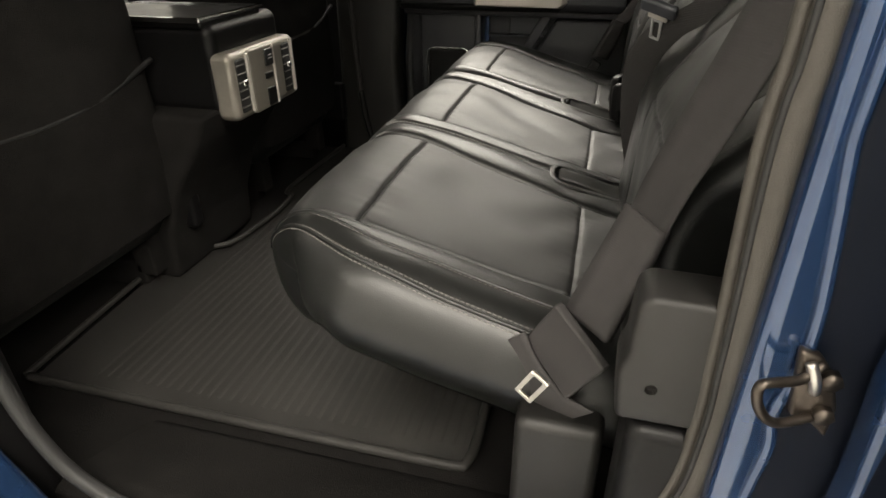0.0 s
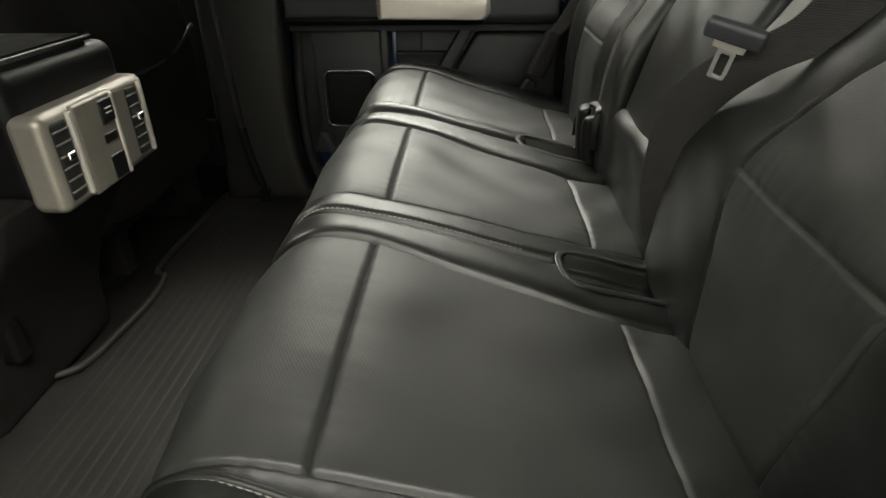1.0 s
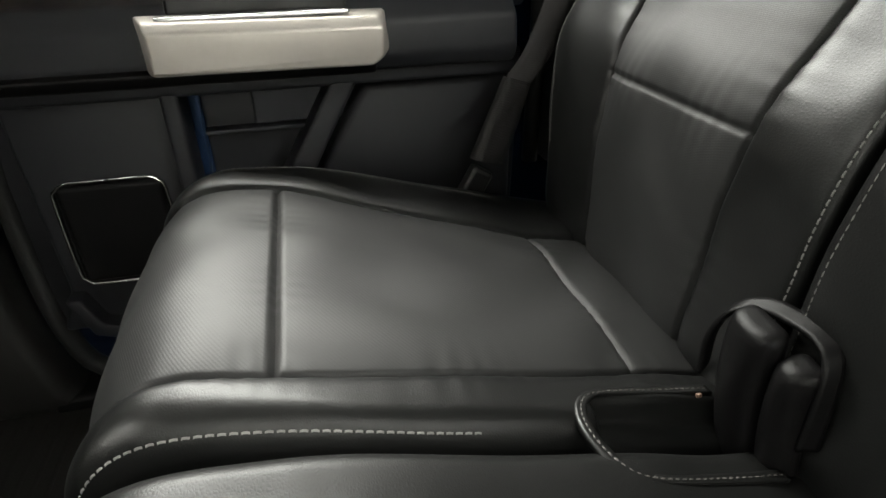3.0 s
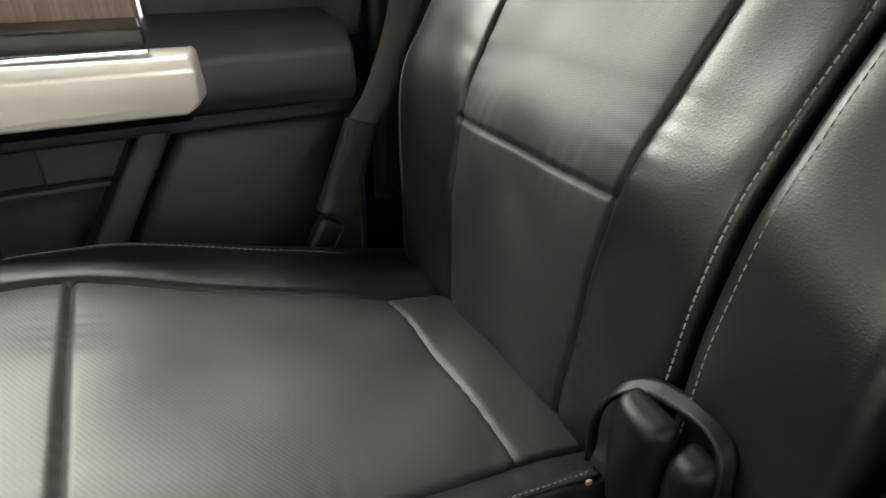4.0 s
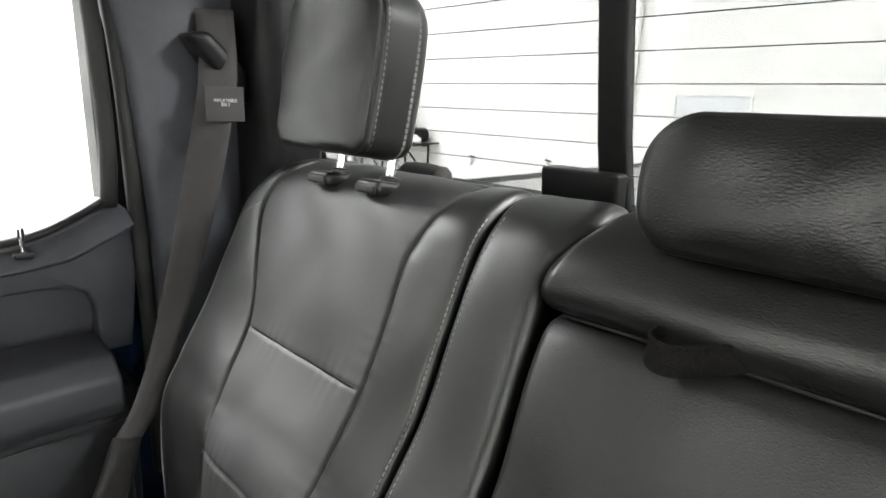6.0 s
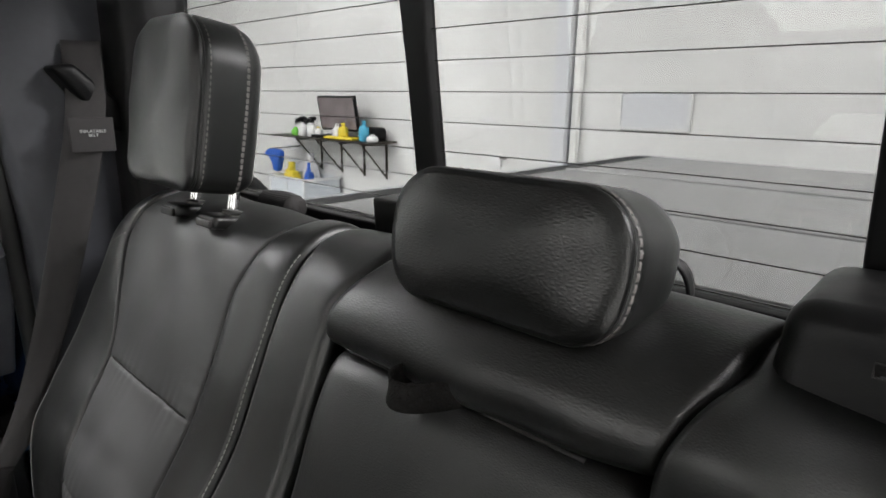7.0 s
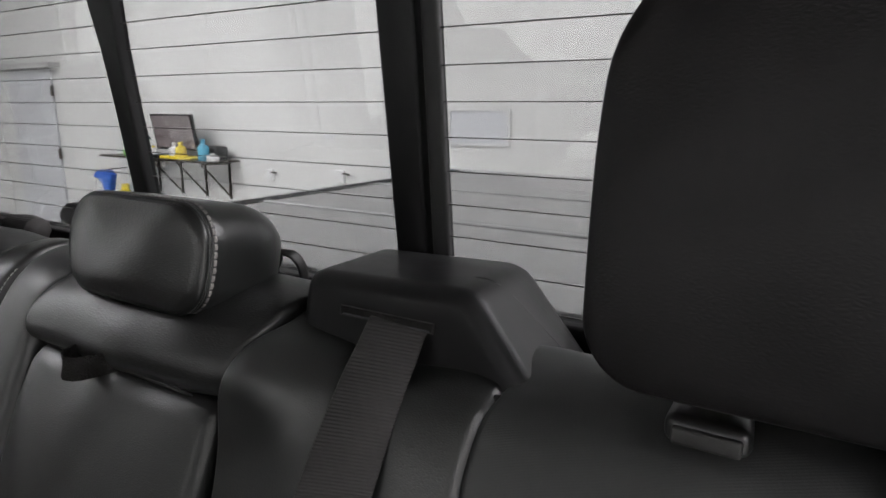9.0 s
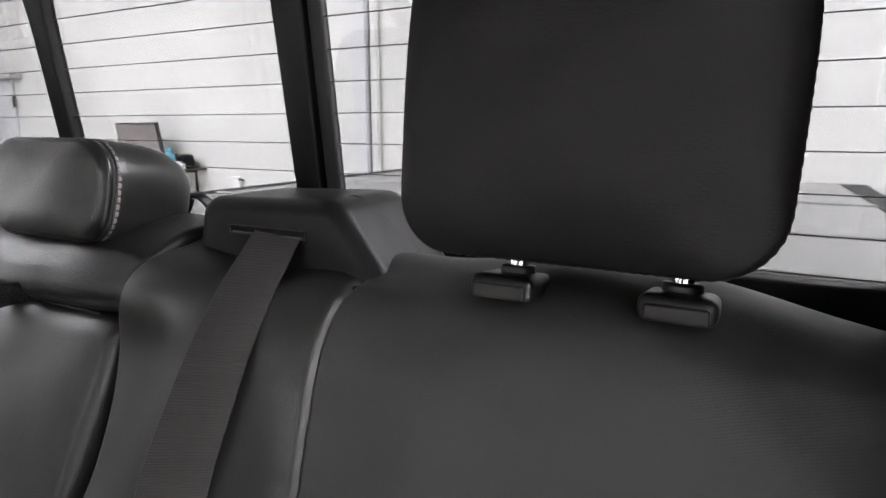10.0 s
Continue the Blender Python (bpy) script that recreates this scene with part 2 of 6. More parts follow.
def rounded_box(size, r, n=(6, 6, 6), power=2.0, centre=(0, 0, 0), warp=None):
    """Vertices and faces of a box with rounded edges, n squares to a flat side, shaped on by warp."""
    h, seen, verts, faces, normals = np.array(size) / 2, {}, [], [], []
    r = min(r, h.min() * 0.999)

    def steps(k):
        a = np.linspace(0, 1, 5)[:-1]
        inner = np.linspace(-(h[k] - r), h[k] - r, n[k] + 1)
        edge = r * np.sin(a * math.pi / 2)
        return np.r_[-h[k], *[-(h[k] - r) - e for e in edge[:0:-1]], inner, *[(h[k] - r) + e for e in edge[1:]], h[k]]

    st = [steps(k) for k in range(3)]
    for k in range(3):
        a, b = (k + 1) % 3, (k + 2) % 3
        for side in (-1, 1):
            ids = np.zeros((len(st[a]), len(st[b])), int)
            for i, va in enumerate(st[a]):
                for j, vb in enumerate(st[b]):
                    p = np.zeros(3)
                    p[k], p[a], p[b] = side * h[k], va, vb
                    key = tuple(np.round(p, 6))
                    if key not in seen:
                        seen[key] = len(verts)
                        inner = np.clip(p, -(h - r), h - r)
                        d = p - inner
                        m = (np.abs(d) ** power).sum() ** (1 / power)
                        verts.append(inner + d * (r / m) if m > 1e-9 else p)
                        normals.append(d / max(np.linalg.norm(d), 1e-9))
                    ids[i, j] = seen[key]
            for i in range(len(st[a]) - 1):
                for j in range(len(st[b]) - 1):
                    f = (ids[i, j], ids[i + 1, j], ids[i + 1, j + 1], ids[i, j + 1])
                    faces.append(f if side > 0 else f[::-1])
    v = np.array(verts)
    if warp:
        v = warp(v)
    NORMALS[0] = None if warp else np.array(normals)
    return v + np.array(centre), faces


def box_part(name, lo, hi, r, material, parent=None, label="", n=(2, 2, 2), warp=None, turn=None, smooth=True):
    """A rounded block between two corners; turn: degrees about x, y and z at its middle."""
    lo, hi = np.array(lo, float), np.array(hi, float)
    v, f = rounded_box(hi - lo, r, n, warp=warp)
    nn = NORMALS[0]
    if turn is not None:
        m = np.array(Euler([radians(a) for a in turn]).to_matrix())
        v = v @ m.T
        nn = nn @ m.T if nn is not None else None
    me = mesh_of(name, v + (lo + hi) / 2, f, material, smooth)
    if nn is not None:
        me.normals_split_custom_set_from_vertices([tuple(map(float, q)) for q in nn])
    return part(name, me, parent, label)


def prism(name, outline, axis, lo, hi, material, parent=None, label="", bevel=0.004):
    """A flat outline (list of two coordinates) drawn out along an axis, its edges bevelled."""
    bm = bmesh.new()
    k = "xyz".index(axis)
    o = [i for i in range(3) if i != k]
    ring = []
    for p in outline:
        c = [0, 0, 0]
        c[o[0]], c[o[1]], c[k] = p[0], p[1], lo
        ring.append(bm.verts.new(c))
    f = bm.faces.new(ring)
    ex = bmesh.ops.extrude_face_region(bm, geom=[f])
    step = [0, 0, 0]
    step[k] = hi - lo
    bmesh.ops.translate(bm, verts=[g for g in ex["geom"] if isinstance(g, bmesh.types.BMVert)], vec=step)
    bmesh.ops.recalc_face_normals(bm, faces=bm.faces)
    if bevel:
        bmesh.ops.bevel(bm, geom=bm.edges[:], offset=bevel, segments=3, affect="EDGES", profile=0.5, clamp_overlap=True)
    me = bpy.data.meshes.new(name)
    bm.to_mesh(me)
    bm.free()
    me.materials.append(material)
    me.polygons.foreach_set("use_smooth", [True] * len(me.polygons))
    me.set_sharp_from_angle(angle=radians(40))
    return part(name, me, parent, label)


def tube(name, points, radius, material, parent=None, label="", sides=10, n=None, taper=None):
    """A round bar along a smooth line."""
    n = n or 8 * len(points)
    p, e = spline(points, n)
    d = np.gradient(p, axis=0)
    d /= np.linalg.norm(d, axis=1)[:, None]
    up = np.array([0.13, 0.21, 0.97])
    a = np.cross(d, up)
    a /= np.linalg.norm(a, axis=1)[:, None]
    b = np.cross(d, a)
    w = np.linspace(0, 2 * math.pi, sides, endpoint=False)
    rad = np.full(n, radius) if taper is None else radius * np.interp(np.linspace(0, 1, n), np.linspace(0, 1, len(taper)), taper)
    v = p[:, None] + rad[:, None, None] * (np.cos(w)[None, :, None] * a[:, None] + np.sin(w)[None, :, None] * b[:, None])
    f = [(i * sides + j, i * sides + (j + 1) % sides, (i + 1) * sides + (j + 1) % sides, (i + 1) * sides + j) for i in range(n - 1) for j in range(sides)]
    f += [tuple(range(sides))[::-1], tuple(range((n - 1) * sides, n * sides))]
    return part(name, mesh_of(name, v.reshape(-1, 3), f, material), parent, label)


def ring(name, centre, w, h, bar, thick, material, parent, label="", m=None):
    """A flat metal frame with an opening."""
    bm = bmesh.new()
    o = [(-w, -h), (w, -h), (w, h), (-w, h)]
    i = [(-w + bar, -h + bar), (w - bar, -h + bar), (w - bar, h - bar), (-w + bar, h - bar)]
    vs = [[bm.verts.new((x, y, z)) for x, z in p] for y in (-thick / 2, thick / 2) for p in (o, i)]
    for k in range(4):
        n = (k + 1) % 4
        bm.faces.new((vs[0][k], vs[0][n], vs[1][n], vs[1][k]))
        bm.faces.new((vs[2][k], vs[3][k], vs[3][n], vs[2][n]))
        bm.faces.new((vs[0][k], vs[2][k], vs[2][n], vs[0][n]))
        bm.faces.new((vs[1][k], vs[1][n], vs[3][n], vs[3][k]))
    bmesh.ops.recalc_face_normals(bm, faces=bm.faces)
    bmesh.ops.bevel(bm, geom=bm.edges[:], offset=min(bar, thick) * 0.25, segments=2, affect="EDGES")
    me = bpy.data.meshes.new(name)
    bm.to_mesh(me)
    bm.free()
    me.transform((m or Matrix.Identity(4)))
    me.transform(Matrix.Translation(centre))
    me.materials.append(material)
    me.polygons.foreach_set("use_smooth", [True] * len(me.polygons))
    me.set_sharp_from_angle(angle=radians(35))
    return part(name, me, parent, label)


def hull(name, corners, bevel, material, parent=None, label=""):
    """A solid with flat faces round the given corners, its edges rounded."""
    bm = bmesh.new()
    vs = [bm.verts.new(p) for p in corners]
    bmesh.ops.convex_hull(bm, input=vs)
    bmesh.ops.dissolve_limit(bm, angle_limit=radians(4), verts=bm.verts[:], edges=bm.edges[:])
    bmesh.ops.bevel(bm, geom=bm.edges[:], offset=bevel, segments=4, affect="EDGES", profile=0.5, clamp_overlap=True)
    me = bpy.data.meshes.new(name)
    bm.to_mesh(me)
    bm.free()
    me.materials.append(material)
    me.polygons.foreach_set("use_smooth", [True] * len(me.polygons))
    me.set_sharp_from_angle(angle=radians(35))
    return part(name, me, parent, label)


def strap(name, points, across, width, thick, material, parent=None, label="", n=60, crease=0.0):
    """A flat belt along a smooth line; across: its cross direction at each given point."""
    p, e = spline(points, n)
    w, _ = spline(across, n)
    w /= np.linalg.norm(w, axis=1)[:, None]
    d = np.gradient(p, axis=0)
    d /= np.linalg.norm(d, axis=1)[:, None]
    up = np.cross(d, w)
    up /= np.linalg.norm(up, axis=1)[:, None]
    wide = np.interp(np.linspace(0, 1, n), np.linspace(0, 1, len(width)), width) if np.ndim(width) else np.full(n, width)
    prof = [(-0.5, 0), (-0.48, 0.5), (-0.25, 0.5), (0, 0.5), (0.25, 0.5), (0.48, 0.5), (0.5, 0), (0.48, -0.5), (0, -0.5), (-0.48, -0.5)]
    k = len(prof)
    v = np.zeros((n, k, 3))
    for j, (a, b) in enumerate(prof):
        bend = crease * np.sin(e * 90 + a * 5) * (1 - (2 * a) ** 2)
        v[:, j] = p + w * (wide * a)[:, None] + up * (thick * b + bend)[:, None]
    f = [(i * k + j, i * k + (j + 1) % k, (i + 1) * k + (j + 1) % k, (i + 1) * k + j) for i in range(n - 1) for j in range(k)]
    f += [tuple(range(k))[::-1], tuple(range((n - 1) * k, n * k))]
    return part(name, mesh_of(name, v.reshape(-1, 3), f, material), parent, label)


def stitches(name, line, normals, material, parent, step=0.0056, length=0.0041, width=0.00055):
    """A row of short threads along a line on a surface."""
    s = np.r_[0, np.cumsum(np.linalg.norm(np.diff(line, axis=0), axis=1))]
    verts, faces = [], []
    for c in np.arange(step, s[-1] - step, step):
        a, b = (np.array([np.interp(c + o, s, line[:, k]) for k in range(3)]) for o in (-length / 2, length / 2))
        nn = np.array([np.interp(c, s, normals[:, k]) for k in range(3)])
        d = (b - a) / np.linalg.norm(b - a)
        side = np.cross(d, nn)
        base = len(verts)
        for q, lift in ((a, 0.0), ((a * 2 + b) / 3, 0.0004), ((a + b * 2) / 3, 0.0004), (b, 0.0)):
            verts += [q + side * width + nn * (lift - 0.0006), q + nn * (lift + 0.0004), q - side * width + nn * (lift - 0.0006)]
        for i in range(3):
            for j in range(2):
                k = base + i * 3 + j
                faces.append((k, k + 3, k + 4, k + 1))
    return part(name, mesh_of(name, verts, faces, material), parent)


class Pad:
    """A stuffed cover: a profile in x and z drawn across y. Its cross seams (knots) may run at a slant; seams lie in grooves."""

    def __init__(self, profile, ends, knots, seams, thick, edge=(0.03, 0.03), puff=0.006, tuck=(0.0, 0.0), spots=(), wells=()):
        self.wells = wells
        self.prof, self.s = spline(profile, 400)
        d = np.gradient(self.prof, axis=0)
        d /= np.linalg.norm(d, axis=1)[:, None]
        self.nrm = np.stack([-d[:, 1], d[:, 0]], 1)
        self.knots, self.seams, self.thick, self.edge, self.puff, self.spots = knots, seams, thick, edge, puff, spots
        self.ends, self.tuck = ends, tuck
        self.len = self.s[-1]

    def length_at(self, x, z):
        return self.s[np.argmin((self.prof[:, 0] - x) ** 2 + (self.prof[:, 1] - z) ** 2)]

    def across(self, u, s):
        """y of the cross coordinate u (whole numbers: the knots) at the length s."""
        grid = np.linspace(-0.08, self.len + 0.08, 500)
        w = np.exp(-np.linspace(-2.5, 2.5, 41) ** 2 / 2)
        rows = []
        for line in self.knots:
            y = np.interp(grid, [k[0] for k in line], [k[1] for k in line])
            soft = np.convolve(np.pad(y, 20, "edge"), w / w.sum(), "valid")
            rows.append(np.interp(s, grid, soft))
        rows = np.array(rows)
        i = np.clip(np.floor(u).astype(int), 0, len(self.knots) - 2)
        f = u - i
        cols = np.arange(len(u))
        return rows[i, cols] * (1 - f) + rows[i + 1, cols] * f

    def at(self, u, s, lift=0.0):
        """Places and normals at cross coordinates u and lengths s."""
        u, s = np.broadcast_arrays(np.asarray(u, float), np.asarray(s, float))
        shape = u.shape
        u, s = u.ravel(), s.ravel()
        y = self.across(u, s)
        n0, n1 = self.across(np.zeros_like(u), s), self.across(np.full_like(u, len(self.knots) - 1), s)
        drop = np.zeros_like(u)
        for dist, r in ((np.abs(y - n0), self.edge[0]), (np.abs(n1 - y), self.edge[1])):
            e = np.clip(dist, 0, r)
            drop += r - np.sqrt(np.maximum(r * r - (r - e) ** 2, 0))
        for dist, r in ((s, self.ends[0]), (self.len - s, self.ends[1])):
            if r:
                e = np.clip(dist, 0, r)
                drop += r - np.sqrt(np.maximum(r * r - (r - e) ** 2, 0))
        i = np.clip(np.floor(u), 0, len(self.knots) - 2)
        f = u - i
        rise = self.puff * (1 - (2 * f - 1) ** 4)
        cuts = [0.0, *sorted({q[1] for q in self.seams if q[0] == "cross"}), self.len]
        k = np.clip(np.searchsorted(cuts, s, side="right") - 1, 0, len(cuts) - 2)
        lo, hi = np.array(cuts)[k], np.array(cuts)[k + 1]
        g = np.clip((s - lo) / (hi - lo), 0, 1)
        inside = np.zeros_like(u)
        for q in self.seams:
            if q[0] == "cross":
                inside = np.maximum(inside, (u >= q[2]) & (u <= q[3]))
        rise *= 1 - inside * 0.2 * (2 * g - 1) ** 8
        # slack in the cover
        rise += 0.0007 * (np.sin(41 * s + 13 * y + 2 * np.sin(29 * y)) + np.sin(63 * y - 27 * s + 3 * np.sin(17 * s)))
        for q in self.seams:
            if q[0] == "cross":
                _, where, u0, u1, depth, w = q
                ins = (u >= u0 - 0.02) & (u <= u1 + 0.02)
                rise -= depth * np.exp(-((s - where) / w) ** 2) * ins
            else:
                _, where, s0, s1, depth, w = q
                yk = self.across(np.full_like(u, where), s)
                ins = np.clip((s - s0) / 0.02 + 0.5, 0, 1) * np.clip((s1 - s) / 0.02 + 0.5, 0, 1)
                rise -= depth * np.exp(-((y - yk) / w) ** 2) * ins
        # puckers where the cover is gathered along its seams
        for q in self.seams:
            if q[0] == "cross":
                ins = (u >= q[2]) & (u <= q[3])
                rise += 0.0004 * ins * np.exp(-np.abs(s - q[1]) / 0.016) * np.sin(y * 330 + 3 * np.sin(y * 57) + 9 * s) * np.sin(31 * y + 1)
            else:
                yk = self.across(np.full_like(u, q[1]), s)
                rise += 0.0004 * np.exp(-np.abs(y - yk) / 0.014) * np.sin(s * 310 + 3 * np.sin(s * 43 + q[1])) * np.sin(23 * s + 2 * q[1])
        for y0, y1, w0, w1, depth in self.wells:
            far = np.minimum(np.minimum(y - y0, y1 - y), np.minimum(s - w0, w1 - s))
            g = np.clip(far / 0.008, 0, 1)
            rise -= depth * g * g * (3 - 2 * g)
        for sy, ss, rad, amount in self.spots:
            rise += amount * np.exp(-((y - sy) ** 2 + (s - ss) ** 2) / rad**2)
        x0 = np.interp(s, self.s, self.prof[:, 0])
        z0 = np.interp(s, self.s, self.prof[:, 1])
        nx, nz = np.interp(s, self.s, self.nrm[:, 0]), np.interp(s, self.s, self.nrm[:, 1])
        h = rise - drop + lift
        h = np.maximum(h, -self.thick)
        place = np.stack([x0 + nx * h, y, z0 + nz * h], 1).reshape(*shape, 3)
        return place, np.stack([nx, 0 * nx, nz], 1).reshape(*shape, 3)

    def cover(self, parent, regions, res=0.0023):
        """One mesh for each region: name, material, from and to in u and in s; the outer rims fold down by the pad's thickness."""
        umax = len(self.knots) - 1
        for name, material, u0, u1, s0, s1, label in regions:
            s1 = self.len if s1 is None else s1
            wide = abs(self.across(np.array([u1 * 1.0]), np.array([(s0 + s1) / 2]))[0] - self.across(np.array([u0 * 1.0]), np.array([(s0 + s1) / 2]))[0])
            nu, nv = max(6, int(wide / res)), max(6, int((s1 - s0) / res))
            tu = np.linspace(0, 1, nu)
            ease = tu - 0.09 * np.sin(2 * math.pi * tu)
            if u0 == 0 and u1 < umax:
                nu *= 2
                ease = np.linspace(0, 1, nu) ** 1.9
            elif u1 == umax and u0 > 0:
                nu *= 2
                ease = 1 - np.linspace(1, 0, nu) ** 1.9
            us, ss = u0 + (u1 - u0) * ease, np.linspace(s0, s1, nv)
            U, S = np.meshgrid(us, ss, indexing="ij")
            P, N = self.at(U, S)
            rim = []
            if u0 == 0:
                rim.append("a")
            if u1 == umax:
                rim.append("b")
            fold = self.thick
            if "a" in rim:
                low = -N[0] * fold
                extra = [P[0] + low * k + np.array([0, self.tuck[0], 0]) * k**2 for k in (1.0, 0.85, 0.65, 0.4, 0.2, 0.08)]
                P = np.concatenate([np.array(extra), P], 0)
            if "b" in rim:
                low = -N[-1] * fold
                extra = [P[-1] + low * k - np.array([0, self.tuck[1], 0]) * k**2 for k in (0.08, 0.2, 0.4, 0.65, 0.85, 1.0)]
                P = np.concatenate([P, np.array(extra)], 0)
            v = P.reshape(-1, 3)
            part(name, mesh_of(name, v, grid_faces(P.shape[0], P.shape[1], flip=True), material), parent, label)

    def back(self, name, material, parent, inset=0.0):
        """The hidden underside that closes the pad."""
        ss = np.linspace(0.03, self.len, 30)
        a, n = self.at(np.zeros(30), ss)
        b, _ = self.at(np.full(30, float(len(self.knots) - 1)), ss)
        shift = (b - a) * inset
        v = np.vstack([a + shift - n * self.thick, b - shift - n * self.thick])
        part(name, mesh_of(name, v, grid_faces(2, 30), material), parent)

    def row(self, name, us, ss, material, parent, n=120, **kw):
        """Stitches along a line given in u and s."""
        k = np.linspace(0, 1, len(us))
        t = np.linspace(0, 1, n)
        p, nn = self.at(np.interp(t, k, us), np.interp(t, k, ss))
        return stitches(name, p, nn, material, parent, **kw)


# ---- the garage ----
RX0, RX1, RY0, RY1, GZ, RZ1 = -6.5, 3.75, -5.0, 8.3, -0.78, 3.7
# out of view; its pale colour is chosen as a reflector for the cab
box_part("ground", (RX0, RY0, GZ - 0.1), (RX1, RY1, GZ), 0.002, CONCRETE)
tagged(bpy.data.objects["ground"], "unseen garage floor, made pale grey to bounce light", "ground", kind="structure")
for w_name, lo, hi in (("wall_rear", (RX1, RY0, GZ), (RX1 + 0.15, RY1, RZ1)), ("wall_front", (RX0 - 0.15, RY0, GZ), (RX0, RY1, RZ1)),
                       ("wall_left", (RX0, RY0 - 0.15, GZ), (RX1, RY0, RZ1)), ("wall_right", (RX0, RY1, GZ), (RX1, RY1 + 0.15, RZ1))):
    tagged(box_part(w_name, lo, hi, 0.002, WALL), "white painted garage wall", "wall", kind="structure")
tagged(box_part("ceiling", (RX0, RY0, RZ1), (RX1, RY1, RZ1 + 0.1), 0.002, WALL), "white garage ceiling", "ceiling", kind="structure")

# ---- cab shell ----
cab_floor = thing("floor", "black carpeted cab floor", "floor", kind="structure")
box_part("carpet", (-1.9, -0.62, -0.06), (0.30, 0.74, -0.012), 0.01, CARPET, cab_floor)
tagged(box_part("headliner", (-1.3, -0.7, 1.24), (0.27, 0.7, 1.28), 0.015, CLOTH), "light grey cloth headliner", "ceiling", kind="structure")
truck = thing("truck_body", "metallic blue pickup cab shell around the seats", "truck body", kind="structure")
box_part("roof", (-1.34, -0.76, 1.285), (0.32, 0.78, 1.31), 0.012, BLUE, truck)
box_part("firewall", (-1.98, -0.8, -0.1), (-1.92, 0.8, 0.72), 0.01, PLASTIC, truck)
box_part("rear_panel", (0.335, -0.8, -0.1), (0.36, 0.8, 0.752), 0.008, BLUE, truck)
box_part("side_panel", (-0.86, 0.84, -0.12), (0.36, 0.87, 0.64), 0.01, BLUE, truck)
box_part("side_panel", (-1.95, 0.8, -0.12), (-0.84, 0.87, 0.64), 0.01, PLASTIC, truck)
box_part("side_panel", (-1.95, -0.84, -0.12), (-0.86, -0.8, 0.66), 0.01, PLASTIC, truck)
box_part("upper_pillar", (-0.84, 0.79, 0.6), (-0.64, 0.86, 1.29), 0.01, PLASTIC, truck)
box_part("upper_pillar", (0.03, 0.8, 0.6), (0.36, 0.86, 1.29), 0.01, PLASTIC, truck)
for pillar_y in (-0.82, 0.78):
    prism("windscreen_pillar", [(-2.0, 0.64), (-1.88, 0.64), (-1.26, 1.29), (-1.38, 1.29)], "y", pillar_y, pillar_y + 0.06, PLASTIC, truck, bevel=0.01)
    box_part("roof_rail", (-1.36, pillar_y, 1.2), (0.34, pillar_y + 0.06, 1.29), 0.02, PLASTIC, truck)
box_part("dashboard", (-1.92, -0.76, 0.3), (-1.5, 0.76, 0.68), 0.06, PLASTIC, truck)
box_part("underbody", (-1.95, -0.8, -0.14), (0.36, 0.8, -0.065), 0.01, BLACK_RUBBER, truck)

for wheel_x, wheel_y in ((-2.25, -0.92), (-2.25, 0.9), (1.35, -0.92), (1.35, 0.84)):
    tyre = tube("wheel", [(wheel_x, wheel_y - 0.12, GZ + 0.39), (wheel_x, wheel_y, GZ + 0.39), (wheel_x, wheel_y + 0.12, GZ + 0.39)], 0.39, BLACK_RUBBER, truck, "black tyre on a silver rim", sides=40, n=9, taper=(0.88, 0.97, 1.0, 1.0, 1.0, 0.97, 0.88))
    tube("rim", [(wheel_x, wheel_y - 0.123, GZ + 0.39), (wheel_x, wheel_y, GZ + 0.39), (wheel_x, wheel_y + 0.123, GZ + 0.39)], 0.24, ALU, tyre, sides=30, n=5)
for rail_y in (-0.45, 0.4):
    box_part("chassis_rail", (-2.5, rail_y - 0.05, -0.36), (2.25, rail_y + 0.05, -0.16), 0.01, BLACK_RUBBER, truck)
for axle_x in (-2.25, 1.35):
    box_part("axle", (axle_x - 0.05, -0.85, GZ + 0.34), (axle_x + 0.05, 0.8, GZ + 0.44), 0.02, BLACK_RUBBER, truck)
    box_part("spring_seat", (axle_x - 0.12, -0.48, GZ + 0.42), (axle_x + 0.12, -0.4, -0.3), 0.01, BLACK_RUBBER, truck)


